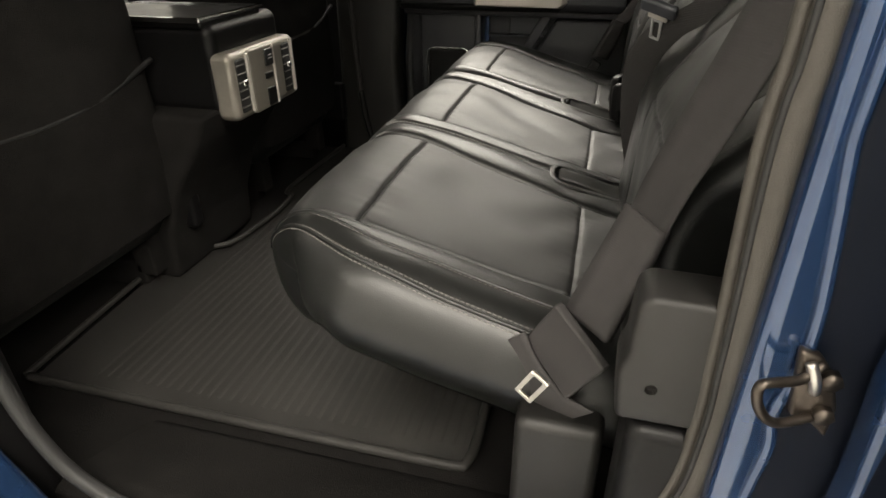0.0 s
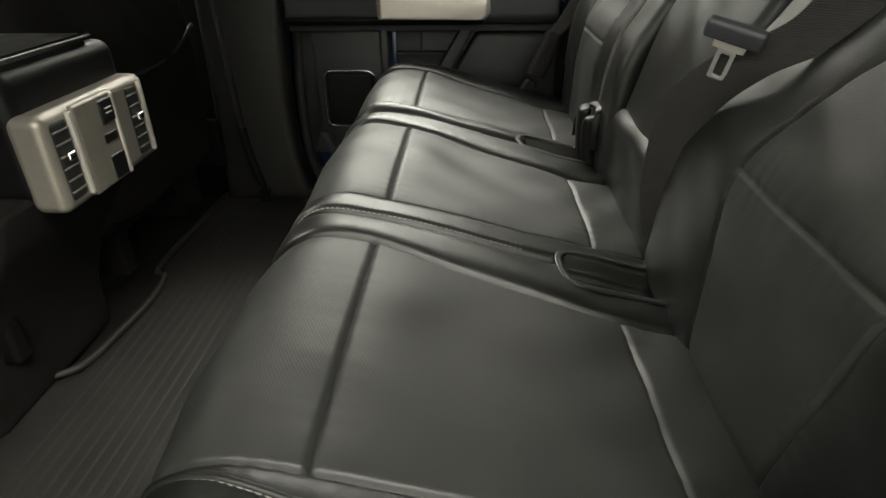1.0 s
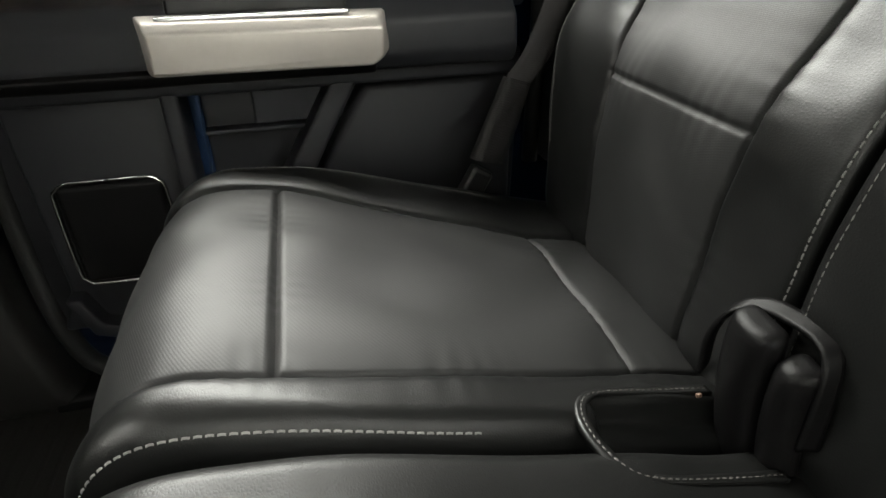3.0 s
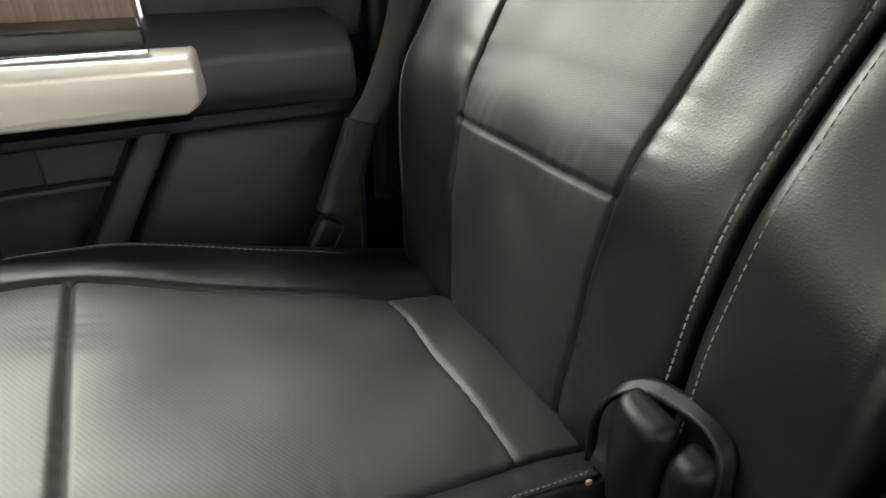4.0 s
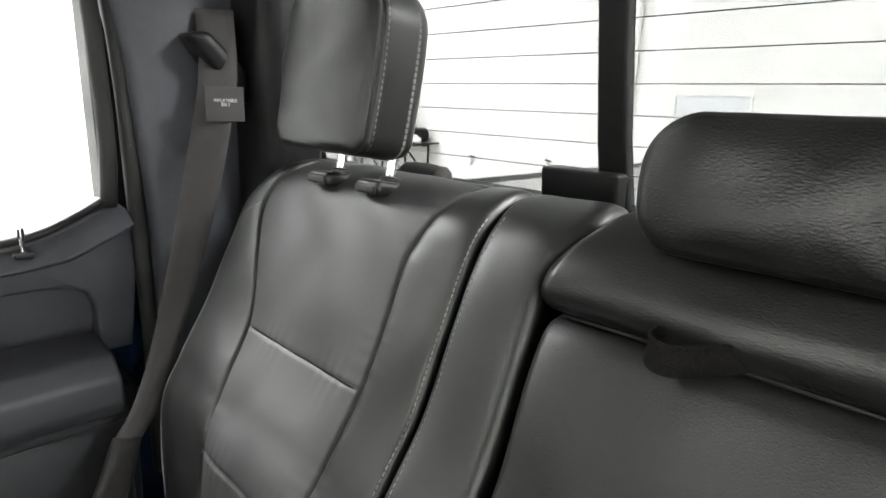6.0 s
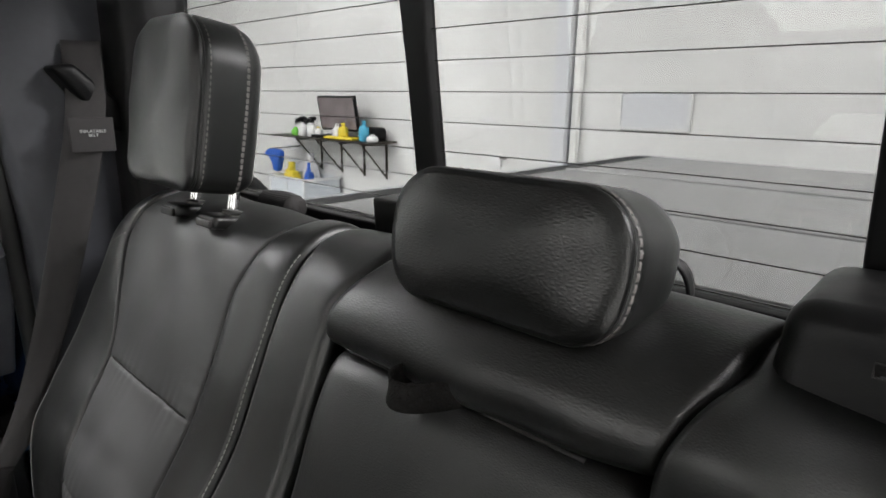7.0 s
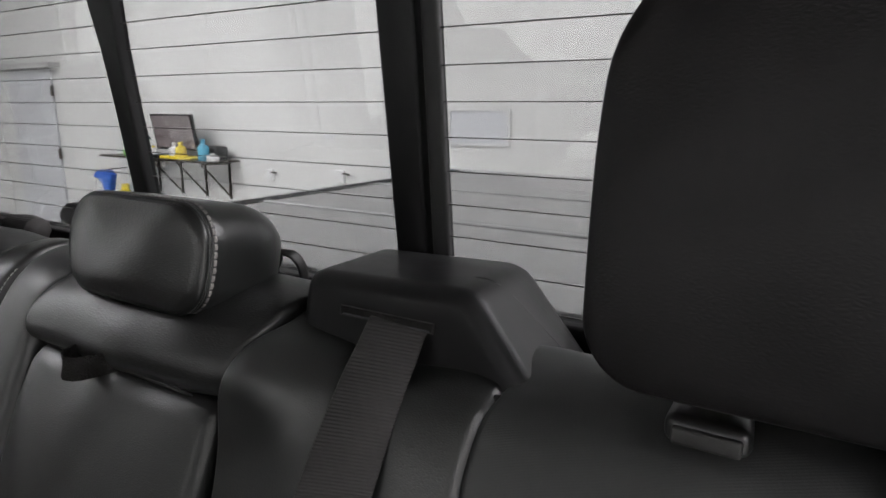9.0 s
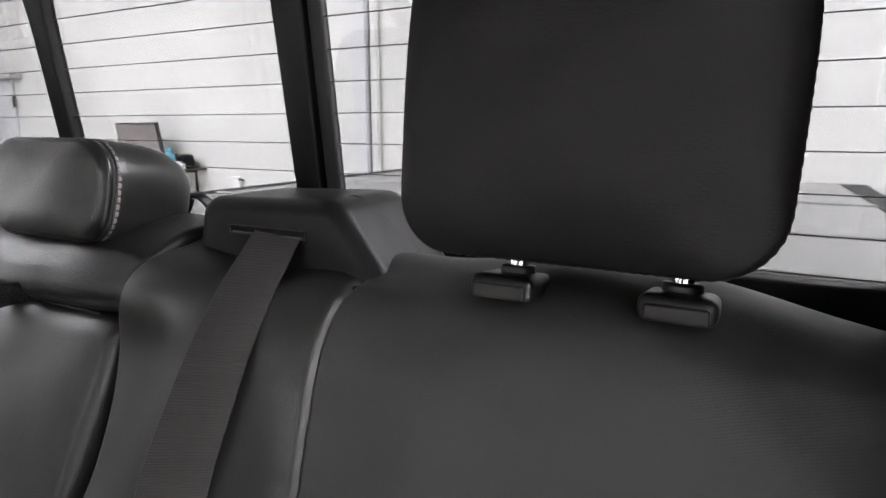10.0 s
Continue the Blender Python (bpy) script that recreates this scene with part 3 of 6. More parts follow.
def cushion_pad(k0, k1, k2, k3, edge, front, thick, tuck, well=None):
    prof = [(-0.352, 0.205), (-0.384, 0.235), (-0.402, 0.29), (-0.396, 0.35), (-0.357, 0.384), (-0.293, 0.38), (-0.2, 0.356), (-0.055, 0.316), (0.0, 0.303), (0.05, 0.295)]
    p = Pad(prof, (0.0, 0.0), [[(0, 0.0)]], [], 0.12)
    sf, sb = p.length_at(-0.293, 0.38), p.length_at(-0.055, 0.316)
    s_top = p.length_at(-0.36, 0.382)
    full = p.len
    knots = [[(0, k0 + front[0]), (s_top, k0 + front[0] * 0.6), (s_top + 0.1, k0), (full, k0)],
             [(0, k1[0]), (sf, k1[0]), (sb, k1[1]), (full, k1[1])],
             [(0, k2[0]), (sf, k2[0]), (sb, k2[1]), (full, k2[1])],
             [(0, k3 + front[1]), (s_top, k3 + front[1] * 0.6), (s_top + 0.1, k3), (full, k3)]]
    seams = [("cross", sf, 1, 2, 0.0045, 0.0024), ("cross", sb, 1, 2, 0.002, 0.0024), ("along", 1, 0.12, full, 0.004, 0.0024), ("along", 2, 0.12, full, 0.004, 0.0024)]
    ym = (k1[0] + k2[0]) / 2
    spots = [(ym, (sf + sb) / 2, 0.11, -0.007), (ym, s_top, 0.1, 0.003), (ym + 0.03, sf + 0.03, 0.04, 0.003)]
    wells = [] if well is None else [(well[0], well[1], p.length_at(well[2], 0.33), full + 0.1, 0.016)]
    return Pad(prof, (0.012, 0.0), knots, seams, thick, edge, 0.006, tuck, spots, wells), sf, sb, s_top


def bench_cushion(label, k0, k1, k2, k3, edge, front, rows, thick=0.1, tuck=(0.0, 0.0), well=None):
    t = thing("bench_cushion", label, "seat cushion", "rear bench cushions")
    p, sf, sb, s_top = cushion_pad(k0, k1, k2, k3, edge, front, thick, tuck, well)
    p.cover(t, [("side_bolster", LEATHER, 0, 1, 0, None, "smooth black leather bolster"), ("side_bolster", LEATHER, 2, 3, 0, None, ""),
                ("front_panel", INSERT, 1, 2, 0, sf, "twill front panel"), ("insert", INSERT, 1, 2, sf, sb, "fine twill embossed black leather"),
                ("rear_strip", INSERT, 1, 2, sb, None, "")])
    p.back("underside", PLASTIC, t, 0.07)
    for u, s0, s1, mat in rows:
        p.row("stitching", [u, u], [s0 if s0 else 0.1, s1], mat, t, width=0.0009)
    return t, p


near_cushion, near_pad = bench_cushion("black leather outer seat cushion with twill centre and stitched edge", -0.605, (-0.505, -0.5), (-0.231, -0.268), -0.183,
                                       (0.06, 0.012), (0.085, 0.004), [(2.86, 0.12, 0.385, MID_THREAD)], 0.062, (0.035, 0.0), (-0.222, -0.1, -0.1))
# the sewn rolls along its outer edge, which run together at the front corner
for roll_u, roll_s, roll_gap in (((0.93, 0.84, 0.75, 0.69, 0.64, 0.6), (0.165, 0.2, 0.25, 0.32, 0.42, 0.555), 0.05), ((0.8, 0.6, 0.44, 0.34, 0.27, 0.21), (0.15, 0.185, 0.225, 0.29, 0.4, 0.555), 0.06)):
    run = np.linspace(0, 1, 60)
    steps = np.linspace(0, 1, len(roll_u))
    roll_line, _ = near_pad.at(np.interp(run, steps, roll_u), np.interp(run, steps, roll_s), 0.0002)
    tube("edge_roll", [tuple(p) for p in roll_line[::3]], 0.0026, LEATHER, near_cushion, "sewn roll along the edge", n=160, sides=8)
    for side in (-0.5, 0.5):
        near_pad.row("stitching", [u + side * roll_gap * 1.4 for u in roll_u], list(roll_s), MID_THREAD, near_cushion, n=200, width=0.0008)
mid_cushion, mid_pad = bench_cushion("black leather middle rear seat cushion with twill centre", -0.181, (-0.133, -0.126), (0.135, 0.095), 0.193,
                                     (0.012, 0.02), (0.004, -0.008), [(0.13, 0.12, 0.44, THREAD), (0.24, 0.12, 0.44, MID_THREAD)], well=(-0.3, -0.164, -0.1))
far_cushion, far_pad = bench_cushion("black leather outer seat cushion with light stitching beside the door", 0.196, (0.243, 0.259), (0.509, 0.474), 0.602,
                                     (0.024, 0.045), (0.012, -0.05), [(0.14, 0.15, 0.4, THREAD), (2.62, 0.13, 0.52, THREAD)], well=(0.0, 0.227, -0.112))

BACK = [(0.035, 0.265), (0.004, 0.3), (0.003, 0.36), (0.017, 0.476), (0.049, 0.535), (0.09, 0.597), (0.122, 0.665), (0.15, 0.725), (0.172, 0.757), (0.205, 0.774), (0.245, 0.772), (0.275, 0.74)]


def backrest(label, lines, edge, thick, regions, rows, low=True, puff=0.004, notch=()):
    """lines: for each cross seam a list of (z, y)."""
    t = thing("bench_section", label, "car seat", "rear bench sections")
    p = Pad(BACK, (0.0, 0.0), [[(0, 0.0)]], [], thick)

    def s_of(z):
        up = p.prof[:, 1]
        top = int(np.argmax(up))
        return float(np.interp(z, up[15:top], p.s[15:top]))

    knots = [[(s_of(z), y) for z, y in line] for line in lines]
    s1, s2, s_end = s_of(0.476), s_of(0.597), p.len
    last = len(lines) - 1
    seams = [("along", k, 0.0, s_end, 0.0032, 0.0025) for k in range(1, last)]
    if low:
        seams += [("cross", s1, low[0], low[1], 0.0022, 0.0022), ("cross", s2, low[0], low[1], 0.0009, 0.0024)]
    pad = Pad(BACK, (0.0, 0.02), knots, seams, thick, edge, puff, spots=[(y, s_of(z) + d, r, h) for y, z, d, r, h in notch])
    pad.cover(t, regions)
    pad.back("back_cover", CARPET, t)
    if low:
        # a thin dark tube stands in for the shade down in the crease
        crease, _ = pad.at(np.linspace(low[0], low[1], 40), np.full(40, s2), 0.0002)
        tube("seam", [tuple(q) for q in crease[::3]], 0.0011, CARPET, t, "dark line for the shade in the seam crease", n=60, sides=6)
    for us, zs, mat in rows:
        pad.row("stitching", us, [s_of(z) for z in zs], mat, t)
    return t, pad, s_of


far_back, far_back_pad, s_of = backrest(
    "black leather outer rear backrest with twill centre and light stitching",
    [[(0.3, 0.209), (0.77, 0.209)], [(0.3, 0.292), (0.42, 0.288), (0.5, 0.283), (0.6, 0.279), (0.72, 0.283), (0.765, 0.262)],
     [(0.3, 0.455), (0.48, 0.471), (0.6, 0.497), (0.674, 0.537), (0.725, 0.565), (0.765, 0.55)],
     [(0.3, 0.575), (0.41, 0.597), (0.5, 0.623), (0.64, 0.638), (0.725, 0.624), (0.77, 0.592)]],
    (0.008, 0.035), 0.1,
    [("side_bolster", LEATHER, 0, 1, 0, None, "smooth black leather bolster"), ("insert", INSERT, 1, 2, 0, None, "twill embossed black leather"), ("side_bolster", LEATHER, 2, 3, 0, None, "")],
    [([0.06, 0.06, 0.06], [0.31, 0.6, 0.765], THREAD), ([2.72, 2.8, 2.8, 2.5, 2.02], [0.38, 0.5, 0.64, 0.71, 0.728], THREAD)], (1, 2))
near_back, near_back_pad, _ = backrest(
    "black leather outer rear backrest with twill centre behind the belt",
    [[(0.3, -0.56), (0.478, -0.6), (0.6, -0.68), (0.7, -0.712), (0.77, -0.712)], [(0.3, -0.445), (0.478, -0.475), (0.55, -0.57), (0.65, -0.685), (0.765, -0.69)],
     [(0.3, -0.3), (0.478, -0.272), (0.56, -0.31), (0.62, -0.348), (0.72, -0.336), (0.765, -0.343)], [(0.3, -0.137), (0.6, -0.152), (0.65, -0.15), (0.72, -0.137), (0.765, -0.163)]],
    (0.022, 0.006), 0.1,
    [("side_bolster", LEATHER, 0, 1, 0, None, "smooth black leather bolster"), ("insert", INSERT, 1, 2, 0, None, "twill embossed black leather"), ("side_bolster", LEATHER, 2, 3, 0, None, "")],
    [([0.2, 0.2, 0.2], [0.31, 0.48, 0.6], DARK_THREAD)], (1, 2), notch=((-0.2, 0.768, 0.004, 0.03, -0.007), (-0.235, 0.768, 0.004, 0.03, -0.006), (-0.27, 0.768, 0.004, 0.03, -0.005), (-0.305, 0.768, 0.004, 0.03, -0.006), (-0.34, 0.768, 0.004, 0.03, -0.007), (-0.385, 0.768, 0.015, 0.045, -0.012), (-0.44, 0.768, 0.02, 0.045, -0.005), (-0.255, 0.768, 0.05, 0.045, -0.022), (-0.29, 0.768, 0.06, 0.04, -0.012), (-0.148, 0.735, 0.0, 0.034, 0.014), (-0.19, 0.74, 0.0, 0.032, 0.008), (-0.7, 0.768, 0.04, 0.1, -0.024)))
mid_back, mid_back_pad, _ = backrest(
    "black leather bolster of the middle rear backrest", [[(0.3, 0.118), (0.6, 0.127), (0.7, 0.13), (0.735, 0.132), (0.765, 0.112)], [(0.3, 0.2055), (0.77, 0.2045)]], (0.012, 0.008), 0.1,
    [("side_bolster", LEATHER, 0, 1, 0, None, "")], [([0.88, 0.88, 0.88], [0.31, 0.6, 0.765], THREAD)], False)

# upper roll of the middle seat and the folded armrest under it
roll = Pad([(0.19, 0.714), (0.162, 0.711), (0.144, 0.714), (0.136, 0.725), (0.142, 0.745), (0.164, 0.766), (0.2, 0.779), (0.248, 0.776), (0.278, 0.738)], (0.0, 0.0),
           [[(0, -0.137), (0.05, -0.139), (0.09, -0.148), (0.12, -0.16), (0.2, -0.17)], [(0, 0.128), (0.05, 0.131), (0.08, 0.128), (0.12, 0.112), (0.2, 0.1)]], [], 0.012, (0.007, 0.016), 0.004)
roll.cover(mid_back, [("top_roll", GRAINED, 0, 1, 0, None, "grained black leather top roll")])
for v in bpy.data.objects["top_roll"].data.vertices:
    # it runs level into the neighbouring section
    v.co.x += 0.007 * min(1.0, max(0.0, (-0.03 - v.co.y) / 0.1))
under = Pad([(0.035, 0.262), (0.008, 0.3), (0.006, 0.36), (0.004, 0.396), (0.005, 0.403), (0.009, 0.409), (0.017, 0.415), (0.028, 0.418), (0.06, 0.416)], (0.0, 0.0), [[(0, -0.134), (0.3, -0.134)], [(0, 0.112), (0.3, 0.112)]], [], 0.03, (0.006, 0.006), 0.002)
under.cover(mid_back, [("lower_panel", PLASTIC, 0, 1, 0, None, "black leather ledge under the armrest")])
arm_pad = Pad([(0.06, 0.405), (0.029, 0.409), (0.0225, 0.419), (0.0275, 0.44), (0.053, 0.525), (0.09, 0.597), (0.116, 0.652), (0.133, 0.686), (0.141, 0.697), (0.152, 0.703), (0.18, 0.705)], (0.0, 0.0),
              [[(0, -0.126), (0.3, -0.134)], [(0, 0.108), (0.3, 0.124)]], [], 0.03, (0.012, 0.012), 0.006)
arm_pad.cover(mid_back, [("armrest", SOFT, 0, 1, 0, None, "folded leather armrest")])
armrest = bpy.data.objects["armrest"]
loop = [(0.165, -0.04, 0.724), (0.146, -0.031, 0.723), (0.136, -0.018, 0.721), (0.126, -0.002, 0.717), (0.12, 0.013, 0.713), (0.118, 0.025, 0.713), (0.124, 0.033, 0.716), (0.136, 0.03, 0.72), (0.142, 0.02, 0.723), (0.162, 0.008, 0.725)]
strap("pull_strap", loop, [(-0.5, 0.1, 0.8), (-0.4, 0.1, 0.9), (-0.1, 0.2, 0.95), (0.1, 0.2, 0.95), (0.2, 0.1, 0.95), (0.2, 0.0, 0.95), (0.1, -0.1, 0.95), (-0.2, 0.0, 0.95), (-0.4, 0.0, 0.9), (-0.5, 0.1, 0.8)], [0.012, 0.014, 0.016, 0.019, 0.02, 0.02, 0.018, 0.016, 0.014, 0.012], 0.003, CARPET, armrest, "black twisted pull strap", crease=0.0012)
tube("gap_trim", [(0.147, 0.11, 0.708), (0.146, 0.05, 0.709), (0.146, -0.03, 0.709), (0.147, -0.1, 0.708)], 0.0016, GREY_PLASTIC, armrest, "thin plastic strip in the gap", sides=8)
box_part("core", (0.16, -0.13, 0.3), (0.26, 0.11, 0.705), 0.006, CARPET, mid_back)


# ---- head restraints ----
def rounded_outline(w, h, rt, rb, n):
    """Points round a rectangle of half sizes w and h with its upper and lower corners rounded, and their outward directions."""
    pts = []
    for cy, cz, r, a0 in ((w - rt, h - rt, rt, 0), (-(w - rt), h - rt, rt, 90), (-(w - rb), -(h - rb), rb, 180), (w - rb, -(h - rb), rb, 270)):
        for a in np.radians(np.linspace(a0, a0 + 90, 14)):
            pts.append((cy + r * math.cos(a), cz + r * math.sin(a)))
    p = np.array(pts + pts[:1])
    s = np.r_[0, np.cumsum(np.linalg.norm(np.diff(p, axis=0), axis=1))]
    e = np.linspace(0, s[-1], n, endpoint=False)
    q = np.stack([np.interp(e, s, p[:, 0]), np.interp(e, s, p[:, 1])], 1)
    d = np.roll(q, -1, 0) - np.roll(q, 1, 0)
    o = np.stack([d[:, 1], -d[:, 0]], 1)
    return q, o / np.linalg.norm(o, axis=1)[:, None]


def head_restraint(label, y, x, z, wide, high, deep, lean, posts, rt, rb, back_round, taper, foot_taper, puff, back=0.0, cover=None, rows=(0.008,), band=None):
    """A face panel and a side band, joined by a sewn welt, that rounds into the back; leaning back on two posts."""
    t = thing("head_restraint", label, "headrest", "rear head restraints")
    h = np.array([deep, wide, high]) / 2
    n = 176
    q, o = rounded_outline(h[1], h[2], rt, rb, n)
    turn = np.array(Euler((0, radians(lean), 0)).to_matrix())
    base = np.array([x, y, z + h[2]])

    def put(p):
        p = p.copy()
        fz = p[:, 2] / h[2]
        p[:, 1] *= 1 - foot_taper * np.clip(-fz, 0, 1) ** 1.5 - taper * np.clip(fz, 0, 1) ** 2
        return p @ turn.T + base

    def ring_at(depth, inset, wave=0.0):
        r = q - o * inset
        k = np.arange(n)
        return np.column_stack([np.full(n, depth) + wave * np.sin(k * 0.9 + 2 * np.sin(k * 0.23)), r])

    def mesh(name, rings, cap, material, text=""):
        v = np.vstack([*rings, np.mean(rings[0 if cap == "first" else -1], 0)[None]])
        f = [(i * n + k, i * n + (k + 1) % n, (i + 1) * n + (k + 1) % n, (i + 1) * n + k) for i in range(len(rings) - 1) for k in range(n)]
        tip = len(v) - 1
        off = 0 if cap == "first" else (len(rings) - 1) * n
        f += [(tip, off + (k + 1) % n, off + k) if cap == "first" else (tip, off + k, off + (k + 1) % n) for k in range(n)]
        part(name, mesh_of(name, put(v), f, material), t, text)

    hx = h[0]
    face = []
    for k in (0.08, 0.2, 0.35, 0.5, 0.64, 0.76, 0.86, 0.93):
        r = q * k
        bulge = puff * (1 - k**2.6)
        face.append(np.column_stack([-hx - bulge + 0.0009 * np.sin(61 * r[:, 0] + 2 * np.sin(43 * r[:, 1])), r]))
    face += [ring_at(-hx + dx, ins) for dx, ins in ((0.0005, 0.0045), (0.0015, 0.0025), (0.004, 0.001), (0.0065, 0.0014), (0.0085, 0.0042))]
    mesh("face_panel", face, "first", cover or GRAINED)
    side = [ring_at(-hx + dx, ins, 0.0002) for dx, ins in ((0.0085, 0.0042), (0.01, 0.0016), (0.0125, 0.0004), (0.02, 0.0))]
    side += [ring_at(-hx + 0.02 + (2 * hx - 0.02 - back_round) * k, 0.0) for k in (0.35, 0.7, 1.0)]
    side += [ring_at(hx - back_round + back_round * math.sin(a), back_round * 0.9 * (1 - math.cos(a))) for a in np.radians((12, 24, 36, 48, 60, 72, 82, 90))]
    last = side[-1]
    mid_ring = last.mean(0)
    side += [mid_ring + (last - mid_ring) * k + np.array([0.002 * (1 - k), 0, 0]) for k in (0.8, 0.5, 0.2)]
    mesh("side_band", side, "last", band or LEATHER, "smooth leather side band")
    out = np.column_stack([np.zeros(n), o]) @ turn.T
    for off in rows:
        line = put(ring_at(-hx + 0.0085 + off, 0.0006 if off < 0.012 else 0.0))
        stitches("stitching", np.vstack([line, line[:1]]), np.vstack([out, out[:1]]), MID_THREAD, t, step=0.0062, length=0.0048, width=0.0018)
    welt = put(ring_at(-hx + 0.0085, 0.0034))
    tube("welt", [tuple(p) for p in np.vstack([welt[::3], welt[:1]])], 0.0016, PIPING, t, n=240, sides=6)
    drop = z - 0.767
    for dy in posts:
        foot = base + turn @ np.array([back, dy, -h[2] - 0.024])
        top = base + turn @ np.array([back, dy, -h[2] + 0.03])
        tube("post", [foot, (foot + top) / 2, top], 0.0062, CHROME, t, "chrome post", n=6, sides=16)
        v2, f2 = rounded_box((0.046, 0.04, 0.015), 0.006, (3, 3, 1))
        g = part("guide_sleeve", mesh_of("guide_sleeve", v2 @ turn.T + base + turn @ np.array([back - 0.008, dy, -h[2] - drop + 0.001]), f2, GLOSS_BLACK), t, "glossy black plastic guide")
        tube("collar", [foot + turn @ np.array([0, 0, 0.024 - drop + 0.004]), foot + turn @ np.array([0, 0, 0.024 - drop + 0.009]), foot + turn @ np.array([0, 0, 0.024 - drop + 0.013])], 0.011, GLOSS_BLACK, g, n=5, sides=16)
        v3, f3 = rounded_box((0.005, 0.032, 0.009), 0.002, (1, 2, 1))
        part("release_tab", mesh_of("release_tab", v3 @ turn.T + base + turn @ np.array([back - 0.0315, dy, -h[2] - drop - 0.001]), f3, GREY_PLASTIC), g, "grey release tab")
    return t


far_rest = head_restraint("tall black leather headrest on chrome posts", 0.422, 0.188, 0.797, 0.168, 0.18, 0.08, 9, (-0.06, 0.03), 0.05, 0.02, 0.03, 0.1, 0.06, 0.008, back=0.02, rows=(0.006, 0.046), cover=LEATHER)
near_rest = head_restraint("tall black leather headrest on posts in the dark", -0.502, 0.212, 0.785, 0.21, 0.221, 0.1, 9, (0.04, -0.056), 0.07, 0.034, 0.04, 0.1, 0.04, 0.014, cover=WARM, rows=(0.006, 0.05))
box_part("fold_button", (0.246, -0.602, 0.9), (0.262, -0.593, 0.918), 0.003, PLASTIC, near_rest, "small button on the side")
mid_rest = head_restraint("low wide black leather middle headrest", -0.019, 0.214, 0.756, 0.182, 0.093, 0.112, 10, (), 0.036, 0.026, 0.058, 0.03, 0.1, 0.009, rows=(0.004,))

# ---- belt housing on the backrest ----
housing = thing("belt_housing", "black grained plastic belt housing on the backrest", "belt housing")


def soft_polygon(corners, radii, n):
    """Points round a polygon with rounded corners, evenly spaced, and their outward directions."""
    c = np.array(corners, float)
    pts = []
    for k in range(len(c)):
        a, b, d = c[k - 1], c[k], c[(k + 1) % len(c)]
        p0 = b + (a - b) / np.linalg.norm(a - b) * radii[k]
        p1 = b + (d - b) / np.linalg.norm(d - b) * radii[k]
        for f in np.linspace(0, 1, 9):
            pts.append((1 - f) ** 2 * p0 + 2 * f * (1 - f) * b + f * f * p1)
    p = np.array(pts + pts[:1])
    run = np.r_[0, np.cumsum(np.linalg.norm(np.diff(p, axis=0), axis=1))]
    e = np.linspace(0, run[-1], n, endpoint=False)
    q = np.stack([np.interp(e, run, p[:, 0]), np.interp(e, run, p[:, 1])], 1)
    d = np.roll(q, -1, 0) - np.roll(q, 1, 0)
    o = np.stack([d[:, 1], -d[:, 0]], 1)
    return q, o / np.linalg.norm(o, axis=1)[:, None]


hq, ho = soft_polygon([(-0.384, 0.728), (-0.168, 0.728), (-0.173, 0.808), (-0.314, 0.812)], (0.008, 0.008, 0.016, 0.014), 200)
hrings = [(0.19 + 0.013 * (1 - math.cos(a)), 0.013 * (1 - math.sin(a))) for a in np.radians(np.linspace(0, 90, 9))] + [(0.23, 0.0), (0.262, 0.0), (0.29, 0.0), (0.3, 0.004)]
hv = np.vstack([np.column_stack([np.full(200, hx), hq - ho * ins]) for hx, ins in hrings])
# the front leans back, and its outer end a little more
hv[:, 0] += (0.16 * np.clip(hv[:, 2] - 0.75, 0, 1) + 0.004 * np.clip((-0.3 - hv[:, 1]) / 0.06, 0, 1)) * np.clip((0.29 - hv[:, 0]) / 0.09, 0, 1)
hub = hv[:200].mean(0)
hv = np.vstack([hub + (hv[:200] - hub) * k for k in (0.25, 0.55, 0.85)] + [hv])
hf = [(i * 200 + k, i * 200 + (k + 1) % 200, (i + 1) * 200 + (k + 1) % 200, (i + 1) * 200 + k) for i in range(len(hrings) + 2) for k in range(200)]
hf += [tuple(range(199, -1, -1)), tuple(range(len(hv) - 200, len(hv)))]
part("cover", mesh_of("cover", hv, hf, PLASTIC), housing)
tube("parting_line", [(0.238, -0.299, 0.8116), (0.24, -0.31, 0.8108), (0.248, -0.3228, 0.8005), (0.258, -0.3421, 0.778), (0.268, -0.3635, 0.753)], 0.0006, BLACK_RUBBER, housing, "fine joint in the cover", n=60, sides=6)
ring("slot", (0.1952, -0.251, 0.7845), 0.0392, 0.0036, 0.0009, 0.003, GREY_PLASTIC, housing, "raised rim of the belt slot", pose(0, 0, 0, 14, 0, 90))
box_part("slot_mouth", (0.1938, -0.29, 0.7812), (0.203, -0.212, 0.7878), 0.0012, CARPET, housing, "dark belt slot")
box_part("slot_lip", (0.1932, -0.288, 0.782), (0.1985, -0.215, 0.7832), 0.0005, DOOR_PLASTIC, housing, "pale lip of the belt slot")
tube("base_welt", [(0.25, -0.161, 0.766), (0.21, -0.164, 0.766), (0.188, -0.178, 0.761), (0.184, -0.21, 0.756), (0.184, -0.27, 0.752), (0.185, -0.33, 0.751), (0.193, -0.37, 0.751), (0.215, -0.386, 0.758), (0.25, -0.39, 0.764)], 0.0035, CARPET, housing, "dark welt round the base", n=80)
belt = thing("seat_belt", "dark grey woven middle seat belt hanging over the backrest", "seat belt", "rear seat belts")
